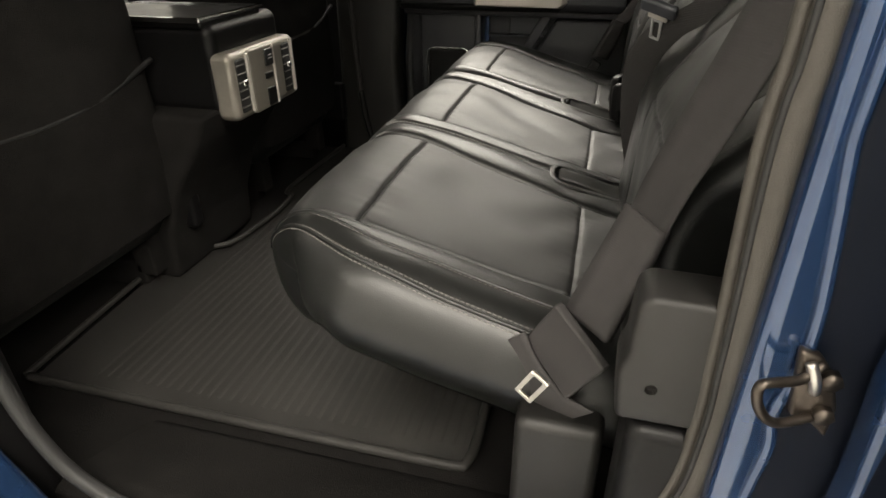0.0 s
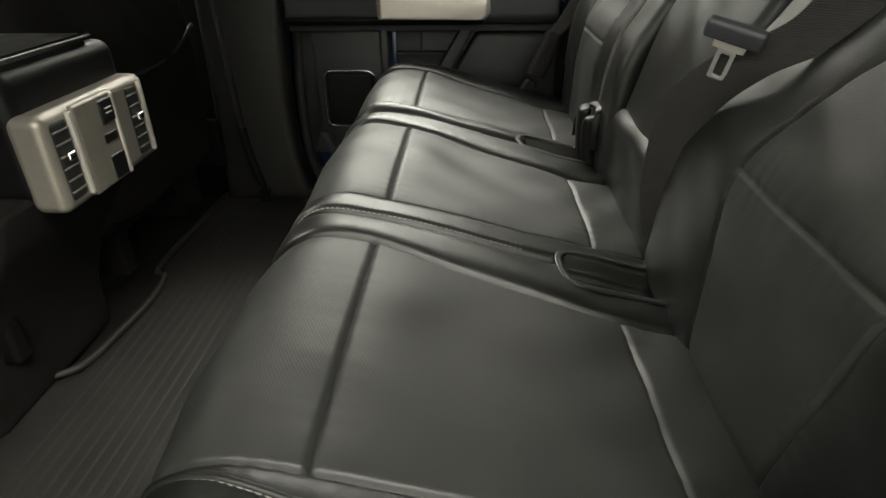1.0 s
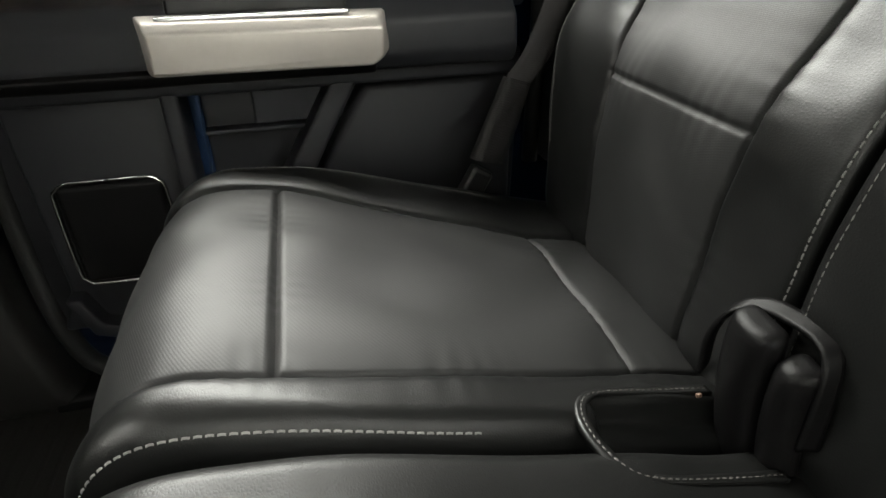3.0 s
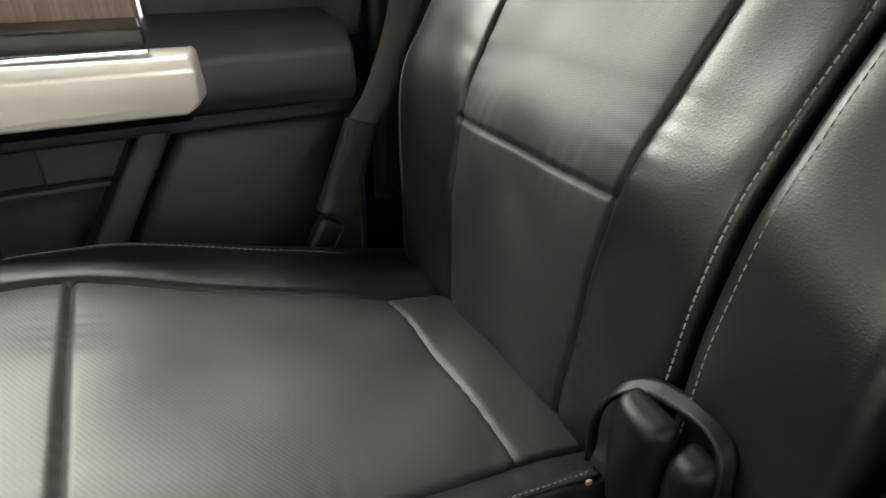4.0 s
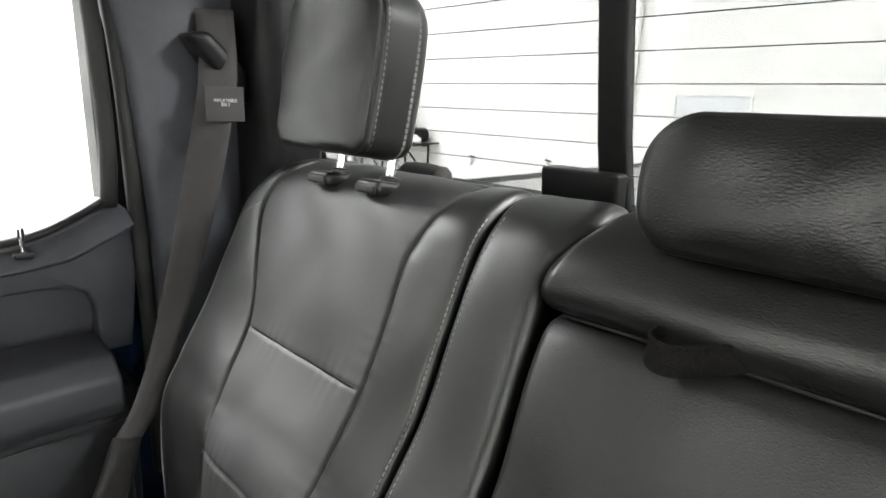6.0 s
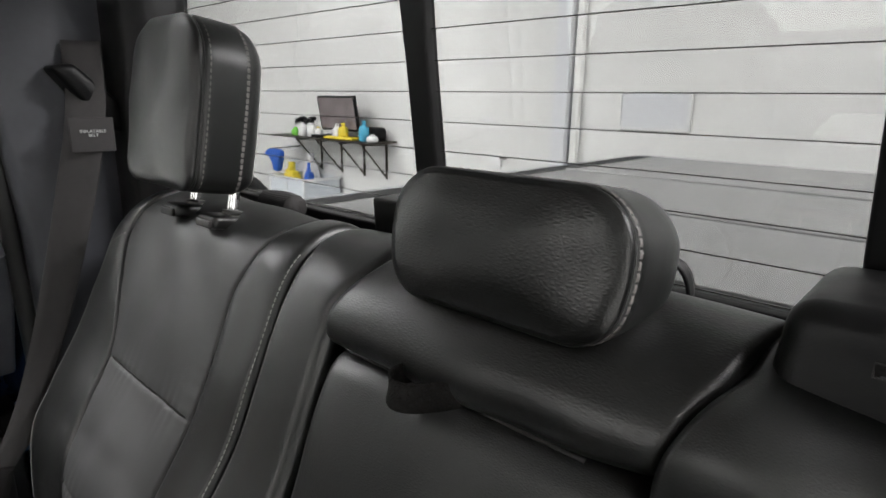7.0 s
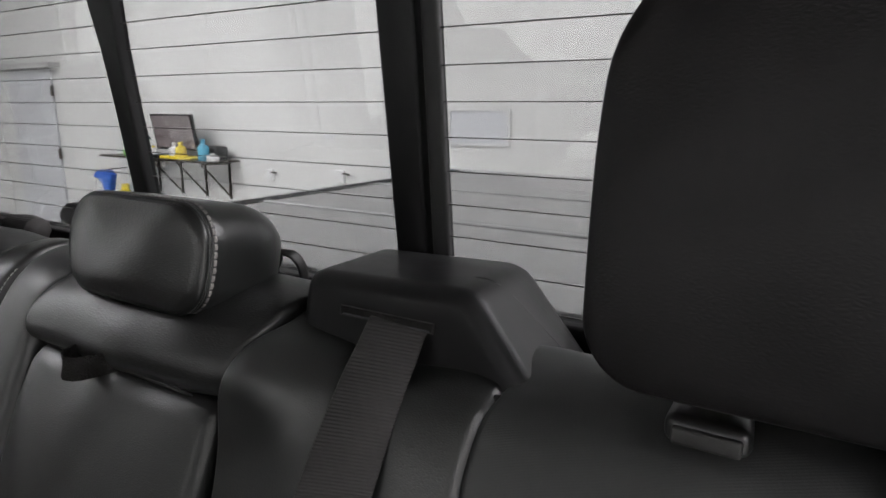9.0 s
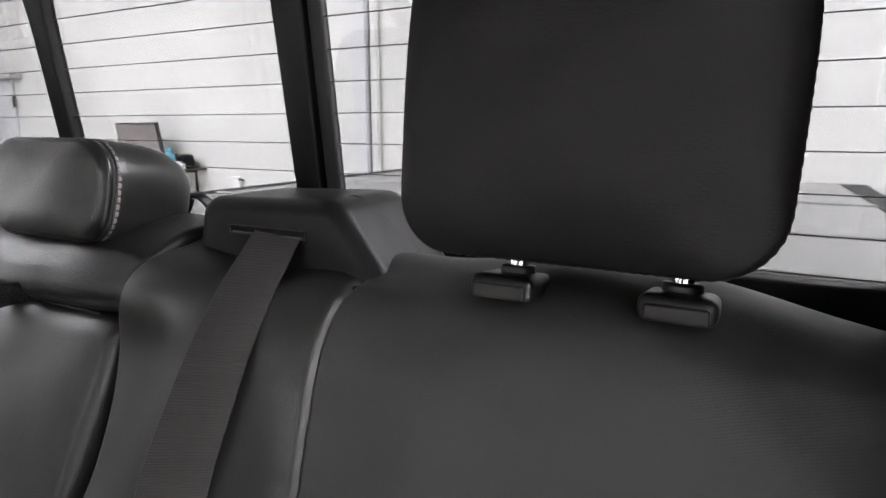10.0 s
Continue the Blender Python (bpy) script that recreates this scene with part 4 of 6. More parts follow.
strap("webbing", [(0.206, -0.262, 0.785), (0.194, -0.2625, 0.783), (0.177, -0.264, 0.768), (0.158, -0.265, 0.75), (0.128, -0.266, 0.713), (0.106, -0.264, 0.674), (0.089, -0.261, 0.638), (0.075, -0.259, 0.604), (0.058, -0.25, 0.575), (0.022, -0.222, 0.546), (0.0, -0.183, 0.5), (0.0, -0.158, 0.44), (0.004, -0.14, 0.385), (0.015, -0.132, 0.33), (0.03, -0.13, 0.28)],
      [(0.05, 1, 0.08)] * 6 + [(0.03, 1, 0.1), (-0.05, 0.98, 0.1), (-0.35, 0.88, 0.15), (-0.65, 0.68, 0.22)] + [(-0.8, 0.5, 0.24)] * 3 + [(-0.5, 0.8, 0.2)] * 2, 0.047, 0.0016, WEBBING, belt, n=140)


# ---- inflatable belt beside the far door ----
fbelt = thing("seat_belt", "dark grey inflatable seat belt hanging from the far pillar", "seat belt", "rear seat belts")
strap("webbing", [(0.168, 0.715, 0.97), (0.155, 0.69, 0.87), (0.118, 0.672, 0.74), (0.085, 0.66, 0.64), (0.05, 0.645, 0.55), (0.01, 0.625, 0.47), (-0.022, 0.612, 0.435)],
      [(0.8, -0.55, 0)] * 4 + [(0.8, -0.4, 0), (0.85, -0.2, 0), (0.9, 0, -0.1)], [0.05, 0.05, 0.05, 0.046, 0.04, 0.034, 0.036], 0.002, AIR_WEBBING, fbelt, crease=0.001)
strap("air_sleeve", [(-0.02, 0.612, 0.44), (-0.038, 0.607, 0.395), (-0.058, 0.602, 0.35)], [(0.8, 0.3, -0.3)] * 3, [0.034, 0.042, 0.044], 0.012, WEBBING, fbelt, "puffed belt sleeve", n=24, crease=0.002)
tag = box_part("warning_label", (0.127, 0.668, 0.822), (0.182, 0.671, 0.868), 0.001, AIR_WEBBING, fbelt, "woven label")
box_part("tongue", (-0.088, 0.59, 0.3), (-0.06, 0.61, 0.345), 0.006, GLOSS_BLACK, fbelt, "black tongue", turn=(0, 30, 0))


def lettering(name, text, size, m, material, parent, label=""):
    c = bpy.data.curves.new(name, "FONT")
    c.body, c.size, c.extrude, c.align_x, c.align_y, c.space_line = text, size, 0.0002, "CENTER", "CENTER", 0.9
    src = bpy.data.objects.new(name, c)
    scene.collection.objects.link(src)
    bpy.context.view_layer.update()
    me = bpy.data.meshes.new_from_object(src.evaluated_get(bpy.context.evaluated_depsgraph_get()))
    bpy.data.objects.remove(src)
    me.transform(m)
    me.materials.clear()
    me.materials.append(material)
    return part(name, me, parent, label)


lettering("lettering", "INFLATABLE\nBELT", 0.006, pose(0.155, 0.667, 0.847, 90, 0, 0), INK, tag, "white printed words")

# ---- near belt by the door opening ----
nbelt = thing("seat_belt", "dark grey inflatable seat belt by the open door", "seat belt", "rear seat belts")
strap("webbing", [(0.12, -0.72, 0.92), (0.05, -0.68, 0.68), (0.02, -0.645, 0.565), (0.006, -0.612, 0.5), (-0.002, -0.594, 0.455)], [(0.25, -0.96, 0.0), (0.25, -0.96, 0.0), (0.32, -0.94, 0.0), (0.48, -0.86, -0.08), (0.58, -0.8, -0.1)], [0.048, 0.048, 0.046, 0.046, 0.046], 0.003, AIR_WEBBING, nbelt, crease=0.0015)
strap("air_sleeve", [(-0.002, -0.594, 0.461), (-0.02, -0.6, 0.408), (-0.037, -0.606, 0.358)], [(0.55, -0.8, -0.1), (0.65, -0.7, -0.1), (0.72, -0.66, -0.1)], [0.048, 0.05, 0.051], 0.011, AIR_WEBBING, nbelt, "puffed belt sleeve", n=24, crease=0.0012)
box_part("tongue_cover", (-0.087, -0.62, 0.298), (-0.02, -0.61, 0.366), 0.0025, AIR_WEBBING, nbelt, "grey tongue cover", turn=(0, 30, -38))


ring("tongue", (-0.078, -0.634, 0.302), 0.0095, 0.0175, 0.0042, 0.0035, STEEL, nbelt, "bare steel belt tongue", pose(0, 0, 0, 0, 28, -20))
lower_web = strap("lower_webbing", [(-0.105, -0.59, 0.318), (-0.09, -0.598, 0.292), (-0.062, -0.612, 0.27), (-0.035, -0.62, 0.262)], [(0.6, -0.3, 0.7)] * 4, 0.045, 0.002, AIR_WEBBING, nbelt)
# tongue of the middle belt: neck and slotted tip
belt_x = Vector((-0.85, 0.44, 0.24)).normalized()
belt_z = Vector((0.3, -0.62, 0.6))
belt_z = (belt_z - belt_x * belt_z.dot(belt_x)).normalized()
belt_y = belt_z.cross(belt_x)
mt = Matrix((belt_x, belt_y, belt_z)).transposed().to_4x4()
mt.translation = Vector((0.012, -0.212, 0.55)) + belt_y * (0.006 if belt_y.y < 0 else -0.006)
ring("tongue", (0, 0, -0.002), 0.0075, 0.0155, 0.0036, 0.003, ALU, belt, "steel belt tongue").data.transform(mt)
for nm, lo, hi, rr, mtl in (("tongue_neck", (-0.013, -0.002, 0.014), (0.013, 0.002, 0.024), 0.0015, SILVER), ("tongue_cover", (-0.024, -0.005, 0.022), (0.024, 0.005, 0.04), 0.004, DOOR_PLASTIC)):
    box_part(nm, lo, hi, rr, mtl, belt).data.transform(mt)

# seat base and buckle stalks
base = thing("rear_bench", "dark grey plastic rear seat frame under the cushion", "seat frame")
box_part("side_foot", (-0.092, -0.635, -0.01), (-0.008, -0.575, 0.258), 0.012, GREY_PLASTIC, base)
box_part("riser", (-0.1, -0.5, -0.01), (0.28, 0.6, 0.21), 0.02, CARPET, base)
box_part("cross_beam", (-0.27, -0.43, 0.19), (-0.05, 0.56, 0.225), 0.01, PLASTIC, base)
SEAT_X, SEAT_Z = (-0.293, -0.2, -0.055, 0.0, 0.05), (0.381, 0.359, 0.322, 0.31, 0.302)


def rim_of(t, outline, stitch):
    """A stitched leather welt round a pocket mouth, given in x and y on the seat."""
    line, _ = spline([(x, y, float(np.interp(x, SEAT_X, SEAT_Z)) - 0.001) for x, y in outline], 90)
    n = len(line)
    d = np.gradient(line, axis=0)
    d /= np.linalg.norm(d, axis=1)[:, None]
    up = np.tile((0.24, 0, 0.97), (n, 1))
    strap("rim", [tuple(p) for p in line[::4]], [tuple(np.cross(a, b)) for a, b in zip(up[::4], d[::4])], 0.008, 0.0042, LEATHER, t, "stitched leather pocket rim", n=90)
    stitches("stitching", line + up * 0.0022, up, stitch, t, step=0.0045, length=0.003, width=0.0005)


pocket = thing("buckle_pocket", "stitched leather buckle pocket in the cushion gap", "pocket", "buckle pockets")
rim_of(pocket, [(0.012, -0.158), (-0.036, -0.157), (-0.088, -0.161), (-0.104, -0.176), (-0.103, -0.208), (-0.091, -0.226), (-0.044, -0.227), (0.01, -0.229)], DARK_THREAD)
pocket = thing("buckle_pocket", "stitched leather buckle pocket beside the far cushion", "pocket", "buckle pockets")
rim_of(pocket, [(-0.012, 0.234), (-0.055, 0.233), (-0.1, 0.23), (-0.117, 0.219), (-0.122, 0.196), (-0.115, 0.172), (-0.098, 0.162), (-0.05, 0.16), (-0.01, 0.16)], MID_THREAD)
box_part("tag", (-0.026, 0.2265, 0.314), (-0.022, 0.229, 0.317), 0.0006, WOOD, pocket, "small orange tag")


def buckle_set(label, y):
    """A belt buckle and its folded belt in a leather boot that stands out of the seat gap."""
    t = thing("belt_buckle", label, "belt buckle", "rear belt buckles")

    def lobe(name, dy, wide, top, x0, turn, text):
        v, f = rounded_box((0.017, wide, 0.13), 0.008, (4, 8, 14), 2.3)
        g = (v[:, 2] + 0.065) / 0.13
        v[:, 0] += 0.016 * g**3 - 0.005 * (1 - (v[:, 1] / (wide / 2)) ** 2) * (v[:, 0] < 0)
        m = np.array(Euler((0.0, radians(-15), radians(turn))).to_matrix())
        part(name, mesh_of(name, v @ m.T + np.array([x0, y + dy, top - 0.065]), f, PLASTIC), t, text)

    lobe("belt_fold", 0.009, 0.038, 0.392, -0.014, -6, "folded black belt over the buckle")
    lobe("buckle", -0.022, 0.024, 0.384, -0.01, -12, "glossy black buckle body")
    strap("flap", [(-0.024, y + 0.036, 0.338), (-0.022, y + 0.038, 0.364), (-0.014, y + 0.034, 0.384), (-0.004, y + 0.022, 0.393), (0.0, y + 0.004, 0.396), (0.0, y - 0.016, 0.397), (-0.004, y - 0.03, 0.391), (-0.008, y - 0.036, 0.368), (-0.008, y - 0.037, 0.335)], [(0.7, 0.4, 0.2), (0.75, 0.3, 0.3), (0.85, 0.1, 0.45), (0.9, 0.0, 0.4), (0.95, 0.0, 0.3), (0.95, 0.0, 0.3), (0.9, -0.2, 0.2), (0.85, -0.3, 0.1), (0.85, -0.3, 0.1)], 0.012, 0.0034, PLASTIC, t, "curled leather flap")
    return t


buckle_set("black belt buckle in a leather boot between cushions", 0.195)

# ---- floor mat ----
mat = thing("floor_mat", "black ribbed rubber floor mat on the cab floor", "floor mat")
prism("sheet", [(-0.164, -0.46), (-0.172, -0.482), (-0.192, -0.49), (-0.92, -0.49), (-0.945, -0.15), (-0.93, -0.06), (-0.85, -0.005), (-0.834, 0.1), (-0.828, 0.2), (-0.84, 0.285), (-0.872, 0.34), (-0.868, 0.715), (-0.164, 0.715)], "z", -0.014, -0.002, MAT, mat, bevel=0.002)
tube("lip", [(-0.163, -0.3, 0.004), (-0.163, -0.455, 0.005), (-0.172, -0.484, 0.006), (-0.2, -0.494, 0.006), (-0.55, -0.495, 0.006), (-0.92, -0.493, 0.006)], 0.0075, MAT, mat, n=80)
tube("front_lip", [(-0.93, -0.49, 0.004), (-0.95, -0.15, 0.008), (-0.93, -0.06, 0.01), (-0.85, -0.005, 0.01), (-0.834, 0.1, 0.008), (-0.828, 0.2, 0.008), (-0.84, 0.285, 0.008), (-0.872, 0.34, 0.006), (-0.868, 0.715, 0.004)], 0.006, MAT, mat, n=90)
rib_v, rib_f = rounded_box((0.0085, 1.14, 0.004), 0.0015, (1, 8, 1))
rib_mesh = mesh_of("rib", rib_v, rib_f, MAT)
for k in range(34):
    part("rib", rib_mesh, mat).location = (-0.82 + 0.0195 * k, 0.115, -0.0038)

# ---- centre console ----
console = thing("centre_console", "black centre console with rear air vents", "console")
CY = -0.006


prism("lower_body", [(-1.3, -0.005), (-0.875, -0.005), (-0.868, 0.1), (-0.83, 0.2), (-0.76, 0.3), (-0.735, 0.36), (-1.3, 0.36)], "y", CY - 0.15, CY + 0.15, CARPET, console, bevel=0.015)
box_part("upper_body", (-1.3, -0.1, 0.35), (-0.725, 0.142, 0.512), 0.02, PLASTIC, console, n=(3, 4, 3))
box_part("storage_tray", (-1.1, CY - 0.1, 0.505), (-0.735, CY + 0.1, 0.52), 0.006, GLOSS_BLACK, console)
ring("tray_trim", (-0.88, CY, 0.52), 0.15, 0.11, 0.012, 0.008, CHROME, console, "bright tray trim", pose(0, 0, 0, 90, 0, 0))
box_part("lid", (-1.3, CY - 0.12, 0.514), (-1.06, CY + 0.12, 0.555), 0.012, CLOTH, console, "light grey console lid")
# vent panel
VX, VZ = -0.695, 0.036
box_part("vent_panel", (VX - 0.048, -0.1, 0.302 + VZ), (VX, 0.142, 0.426 + VZ), 0.014, TRIM, console, "olive grey satin vent panel", n=(2, 6, 4))
for v_c, half in ((-0.07, 0.018), (0.099, 0.018)):
    hole = box_part("vent_opening", (VX - 0.02, v_c - half, 0.314 + VZ), (VX + 0.002, v_c + half, 0.416 + VZ), 0.007, BLACK_RUBBER, console, "black vent opening")
    for k in range(6):
        box_part("slat", (VX - 0.001, v_c - half + 0.003, 0.326 + VZ + k * 0.0152), (VX + 0.0034, v_c + half - 0.003, 0.3284 + VZ + k * 0.0152), 0.0008, GREY_TRIM, hole, n=(1, 1, 1))
    box_part("thumb_wheel", (VX, v_c - 0.007, 0.366 + VZ), (VX + 0.009, v_c + 0.007, 0.377 + VZ), 0.003, CHROME, hole, "bright thumb tab")
    box_part("bright_strip", (VX - 0.002, v_c + half, 0.312 + VZ), (VX + 0.005, v_c + half + 0.007, 0.42 + VZ), 0.002, SILVER, console, "silver vent edge")
face = box_part("socket_panel", (VX - 0.02, CY - 0.034, 0.304 + VZ), (VX + 0.003, CY + 0.058, 0.423 + VZ), 0.004, TRIM, console, "olive grey socket panel")
box_part("socket_door", (VX, CY + 0.017, 0.384 + VZ), (VX + 0.006, CY + 0.046, 0.416 + VZ), 0.002, GLOSS_BLACK, face, "black socket door")
box_part("socket", (VX, CY + 0.012, 0.308 + VZ), (VX + 0.005, CY + 0.044, 0.342 + VZ), 0.002, GLOSS_BLACK, face)
box_part("usb_port", (VX, CY + 0.012, 0.36 + VZ), (VX + 0.005, CY + 0.04, 0.372 + VZ), 0.001, GLOSS_BLACK, face)
for k in range(2):
    box_part("printed_bar", (VX + 0.0055, CY + 0.026, 0.403 + VZ - 0.006 * k), (VX + 0.0068, CY + 0.04, 0.405 + VZ - 0.006 * k), 0.0003, INK, face)
box_part("bright_strip", (VX - 0.002, CY + 0.046, 0.306 + VZ), (VX + 0.006, CY + 0.052, 0.421 + VZ), 0.002, SILVER, console, "silver socket edge")


# ---- front seats ----
def front_seat(label, y0, y1):
    t = thing("front_seat", label, "car seat", "front seats")
    prof = [(-0.86, 0.16), (-0.85, 0.3), (-0.86, 0.5), (-0.88, 0.72), (-0.905, 0.86), (-0.94, 0.92), (-1.02, 0.9)]
    prof = prof[::-1]
    p = Pad([(x, z) for x, z in prof], (0.0, 0.0), [[(0, y0 + 0.05), (0.25, y0), (0.9, y0 + 0.02)], [(0, y1 - 0.05), (0.25, y1), (0.9, y1 - 0.02)]], [], 0.12, (0.05, 0.05), 0.012)
    p.cover(t, [("back_shell", CARPET, 0, 1, 0, None, "black cloth seat back")], res=0.012)
    box_part("core", (-1.04, y0 + 0.03, 0.15), (-0.92, y1 - 0.03, 0.88), 0.04, LEATHER, t)
    tube("pocket_edge", [(-0.852, y0 + 0.02, 0.43), (-0.846, (y0 * 2 + y1) / 3, 0.405), (-0.846, (y0 + y1 * 2) / 3, 0.41), (-0.852, y1 - 0.02, 0.45)], 0.005, PIPING, t, "map pocket edge")
    box_part("seat_pan", (-1.35, y0 + 0.02, 0.1), (-0.88, y1 - 0.02, 0.3), 0.05, LEATHER, t)
    for yy in (y0 + 0.08, y1 - 0.08):
        box_part("rail", (-1.3, yy - 0.02, -0.01), (-0.93, yy + 0.02, 0.05), 0.006, CARPET, t, "black seat rail")
        box_part("riser", (-0.95, yy - 0.02, 0.02), (-0.9, yy + 0.02, 0.14), 0.006, CARPET, t)
    box_part("side_shield", (-1.2, y1 - 0.02, 0.1), (-0.84, y1 + 0.012, 0.22), 0.01, PLASTIC, t)
    return t


front_seat("black leather front seat back with map pocket", -0.64, -0.09)
front_seat("black leather front passenger seat back with map pocket", 0.2, 0.7)

# ---- far door ----
door = thing("door_1", "charcoal rear door trim with silver grab handle and wood panel", "car door", kind="structure")
DX0, DX1 = -0.62, 0.05
prism("upper_panel", [(DX0, 0.606), (-0.036, 0.602), (-0.014, 0.59), (-0.004, 0.566), (-0.005, 0.5), (DX1 - 0.012, 0.5), (DX1, 0.6), (DX1, 0.69), (0.028, 0.712), (-0.01, 0.694), (-0.06, 0.674), (-0.12, 0.665), (-0.25, 0.66), (DX0, 0.655)], "y", 0.755, 0.83, DOOR_PLASTIC, door, bevel=0.006)
prism("pocket_back", [(DX0, 0.49), (0.01, 0.49), (0.01, 0.62), (DX0, 0.62)], "y", 0.784, 0.835, DOOR_PLASTIC, door, "recessed upper pocket", 0.003)
cap_x = np.linspace(DX0, 0.046, 60)
cap_lo = np.interp(cap_x, [DX0, -0.15, -0.08, -0.03, 0.028, 0.046], [0.63, 0.634, 0.638, 0.646, 0.672, 0.682])
cap_hi = np.interp(cap_x, [DX0, -0.15, -0.08, -0.03, 0.02, 0.034, 0.046], [0.655, 0.661, 0.668, 0.686, 0.709, 0.711, 0.7])
cap_v = np.stack([np.stack([cap_x, np.full(60, yy), cap_lo + (cap_hi - cap_lo) * k], 1) for yy, k in ((0.756, -0.25), (0.738, -0.12), (0.731, 0.0), (0.732, 0.1), (0.755, 0.8), (0.762, 0.97), (0.772, 1.0), (0.8, 1.0))], 0)
part("sill_cap", mesh_of("sill_cap", cap_v.reshape(-1, 3), grid_faces(8, 60), DOOR_PLASTIC), door, "charcoal window sill cap")
tube("window_seal", [(DX0, 0.757, 0.657), (-0.25, 0.757, 0.661), (-0.12, 0.757, 0.668), (-0.06, 0.757, 0.677), (-0.012, 0.757, 0.697), (0.022, 0.757, 0.716)], 0.006, BLACK_RUBBER, door, "black window seal")
tube("window_frame", [(0.024, 0.757, 0.705), (0.03, 0.757, 0.8), (0.02, 0.745, 1.0), (-0.01, 0.72, 1.16)], 0.011, BLACK_RUBBER, door)
box_part("wood_trim", (DX0, 0.741, 0.512), (-0.2, 0.757, 0.645), 0.004, WOOD, door, "brown wood veneer trim")
box_part("bright_strip", (-0.201, 0.738, 0.508), (-0.193, 0.757, 0.65), 0.003, CHROME, door, "bright wavy strip")
prism("armrest", [(0.655, 0.452), (0.645, 0.47), (0.65, 0.505), (0.675, 0.528), (0.76, 0.535), (0.78, 0.45)], "x", DX0, -0.008, DOOR_LOW, door, "charcoal armrest", 0.006)
prism("arm_ledge", [(0.64, 0.452), (0.634, 0.466), (0.66, 0.472), (0.7, 0.45)], "x", DX0, -0.175, PLASTIC, door, bevel=0.004)
hull("grab_handle", [(-0.398, 0.613, 0.468), (-0.398, 0.612, 0.508), (-0.402, 0.622, 0.517), (-0.415, 0.66, 0.52), (-0.415, 0.66, 0.462), (-0.182, 0.613, 0.466), (-0.17, 0.612, 0.474), (-0.168, 0.612, 0.504), (-0.172, 0.622, 0.514), (-0.16, 0.66, 0.517), (-0.155, 0.66, 0.475), (-0.17, 0.66, 0.46)], 0.003, SILVER, door, "satin silver grab handle")
box_part("handle_well", (-0.385, 0.665, 0.512), (-0.2, 0.74, 0.535), 0.004, GLOSS_BLACK, door, "black handle well")
box_part("bright_line", (-0.39, 0.628, 0.5165), (-0.2, 0.64, 0.521), 0.002, CHROME, door)
prism("lower_panel", [(DX0, 0.12), (0.02, 0.12), (0.03, 0.452), (DX0, 0.452)], "y", 0.735, 0.8, DOOR_LOW, door, "charcoal lower door panel", 0.004)
box_part("blue_liner", (-0.405, 0.722, 0.13), (-0.378, 0.737, 0.437), 0.003, BLUE, door, "dark blue lining strip in the pocket")
box_part("bottle_panel", (-0.32, 0.722, 0.382), (-0.21, 0.737, 0.436), 0.003, DOOR_PLASTIC, door)
box_part("pocket_ledge", (-0.38, 0.715, 0.375), (-0.22, 0.737, 0.38), 0.002, DOOR_PLASTIC, door)
# lower frame: speaker bay, slanting strut, rear bay
prism("frame_rail", [(DX0, 0.434), (0.0, 0.434), (0.0, 0.452), (DX0, 0.452)], "y", 0.668, 0.74, DOOR_LOW, door, bevel=0.005)
prism("frame_post", [(-0.412, 0.13), (-0.392, 0.13), (-0.392, 0.44), (-0.412, 0.44)], "y", 0.668, 0.74, DOOR_LOW, door, bevel=0.005)
prism("frame_strut", [(-0.225, 0.44), (-0.195, 0.44), (-0.28, 0.29), (-0.31, 0.26), (-0.35, 0.24), (-0.35, 0.25), (-0.322, 0.275)], "y", 0.668, 0.74, DOOR_LOW, door, "slanting strut of the door pocket", 0.005)
prism("rear_bay", [(-0.28, 0.2), (0.005, 0.2), (0.005, 0.43), (-0.186, 0.43), (-0.262, 0.3)], "y", 0.69, 0.74, DOOR_LOW, door, "sunken rear door panel", 0.01)
prism("speaker_bay", [(-0.6, 0.14), (-0.405, 0.14), (-0.405, 0.44), (-0.58, 0.44), (-0.575, 0.2)], "y", 0.685, 0.74, DOOR_LOW, door, "speaker bay", 0.008)
prism("pocket_rim", [(-0.575, 0.2), (-0.557, 0.2), (-0.54, 0.16), (-0.5, 0.148), (-0.4, 0.146), (-0.4, 0.13), (-0.51, 0.13), (-0.555, 0.145)], "y", 0.66, 0.74, DOOR_LOW, door, bevel=0.004)
spk_mid, spk_w, spk_h = (-0.492, 0.68, 0.277), 0.061, 0.067
cx, cz = spk_mid[0], spk_mid[2]
ring_pts = [(cx + sx * (spk_w - ox), 0.68, cz + sz * (spk_h - oz)) for sx, sz, ox, oz in
            ((0, 1, 0, 0), (0.7, 1, 0, 0), (1, 1, 0.006, 0.006), (1, 0.7, 0, 0), (1, -0.7, 0, 0), (1, -1, 0.006, 0.006), (0.7, -1, 0, 0), (-0.7, -1, 0, 0), (-1, -1, 0.006, 0.006), (-1, -0.7, 0, 0), (-1, 0.7, 0, 0), (-1, 1, 0.006, 0.006), (-0.7, 1, 0, 0), (0, 1, 0, 0))]
box_part("speaker_grille", (cx - spk_w + 0.003, 0.676, cz - spk_h + 0.003), (cx + spk_w - 0.003, 0.7, cz + spk_h - 0.003), 0.008, PLASTIC, door, "black speaker grille", n=(3, 2, 3))
tube("speaker_trim", ring_pts, 0.0022, CHROME, door, "thin chrome speaker frame", n=110, sides=8)
lock = tube("lock_pin", [(-0.079, 0.748, 0.655), (-0.079, 0.747, 0.672), (-0.079, 0.746, 0.69)], 0.0035, CHROME, door, "chrome lock pin", taper=(1.0, 0.8, 1.3, 1.2))
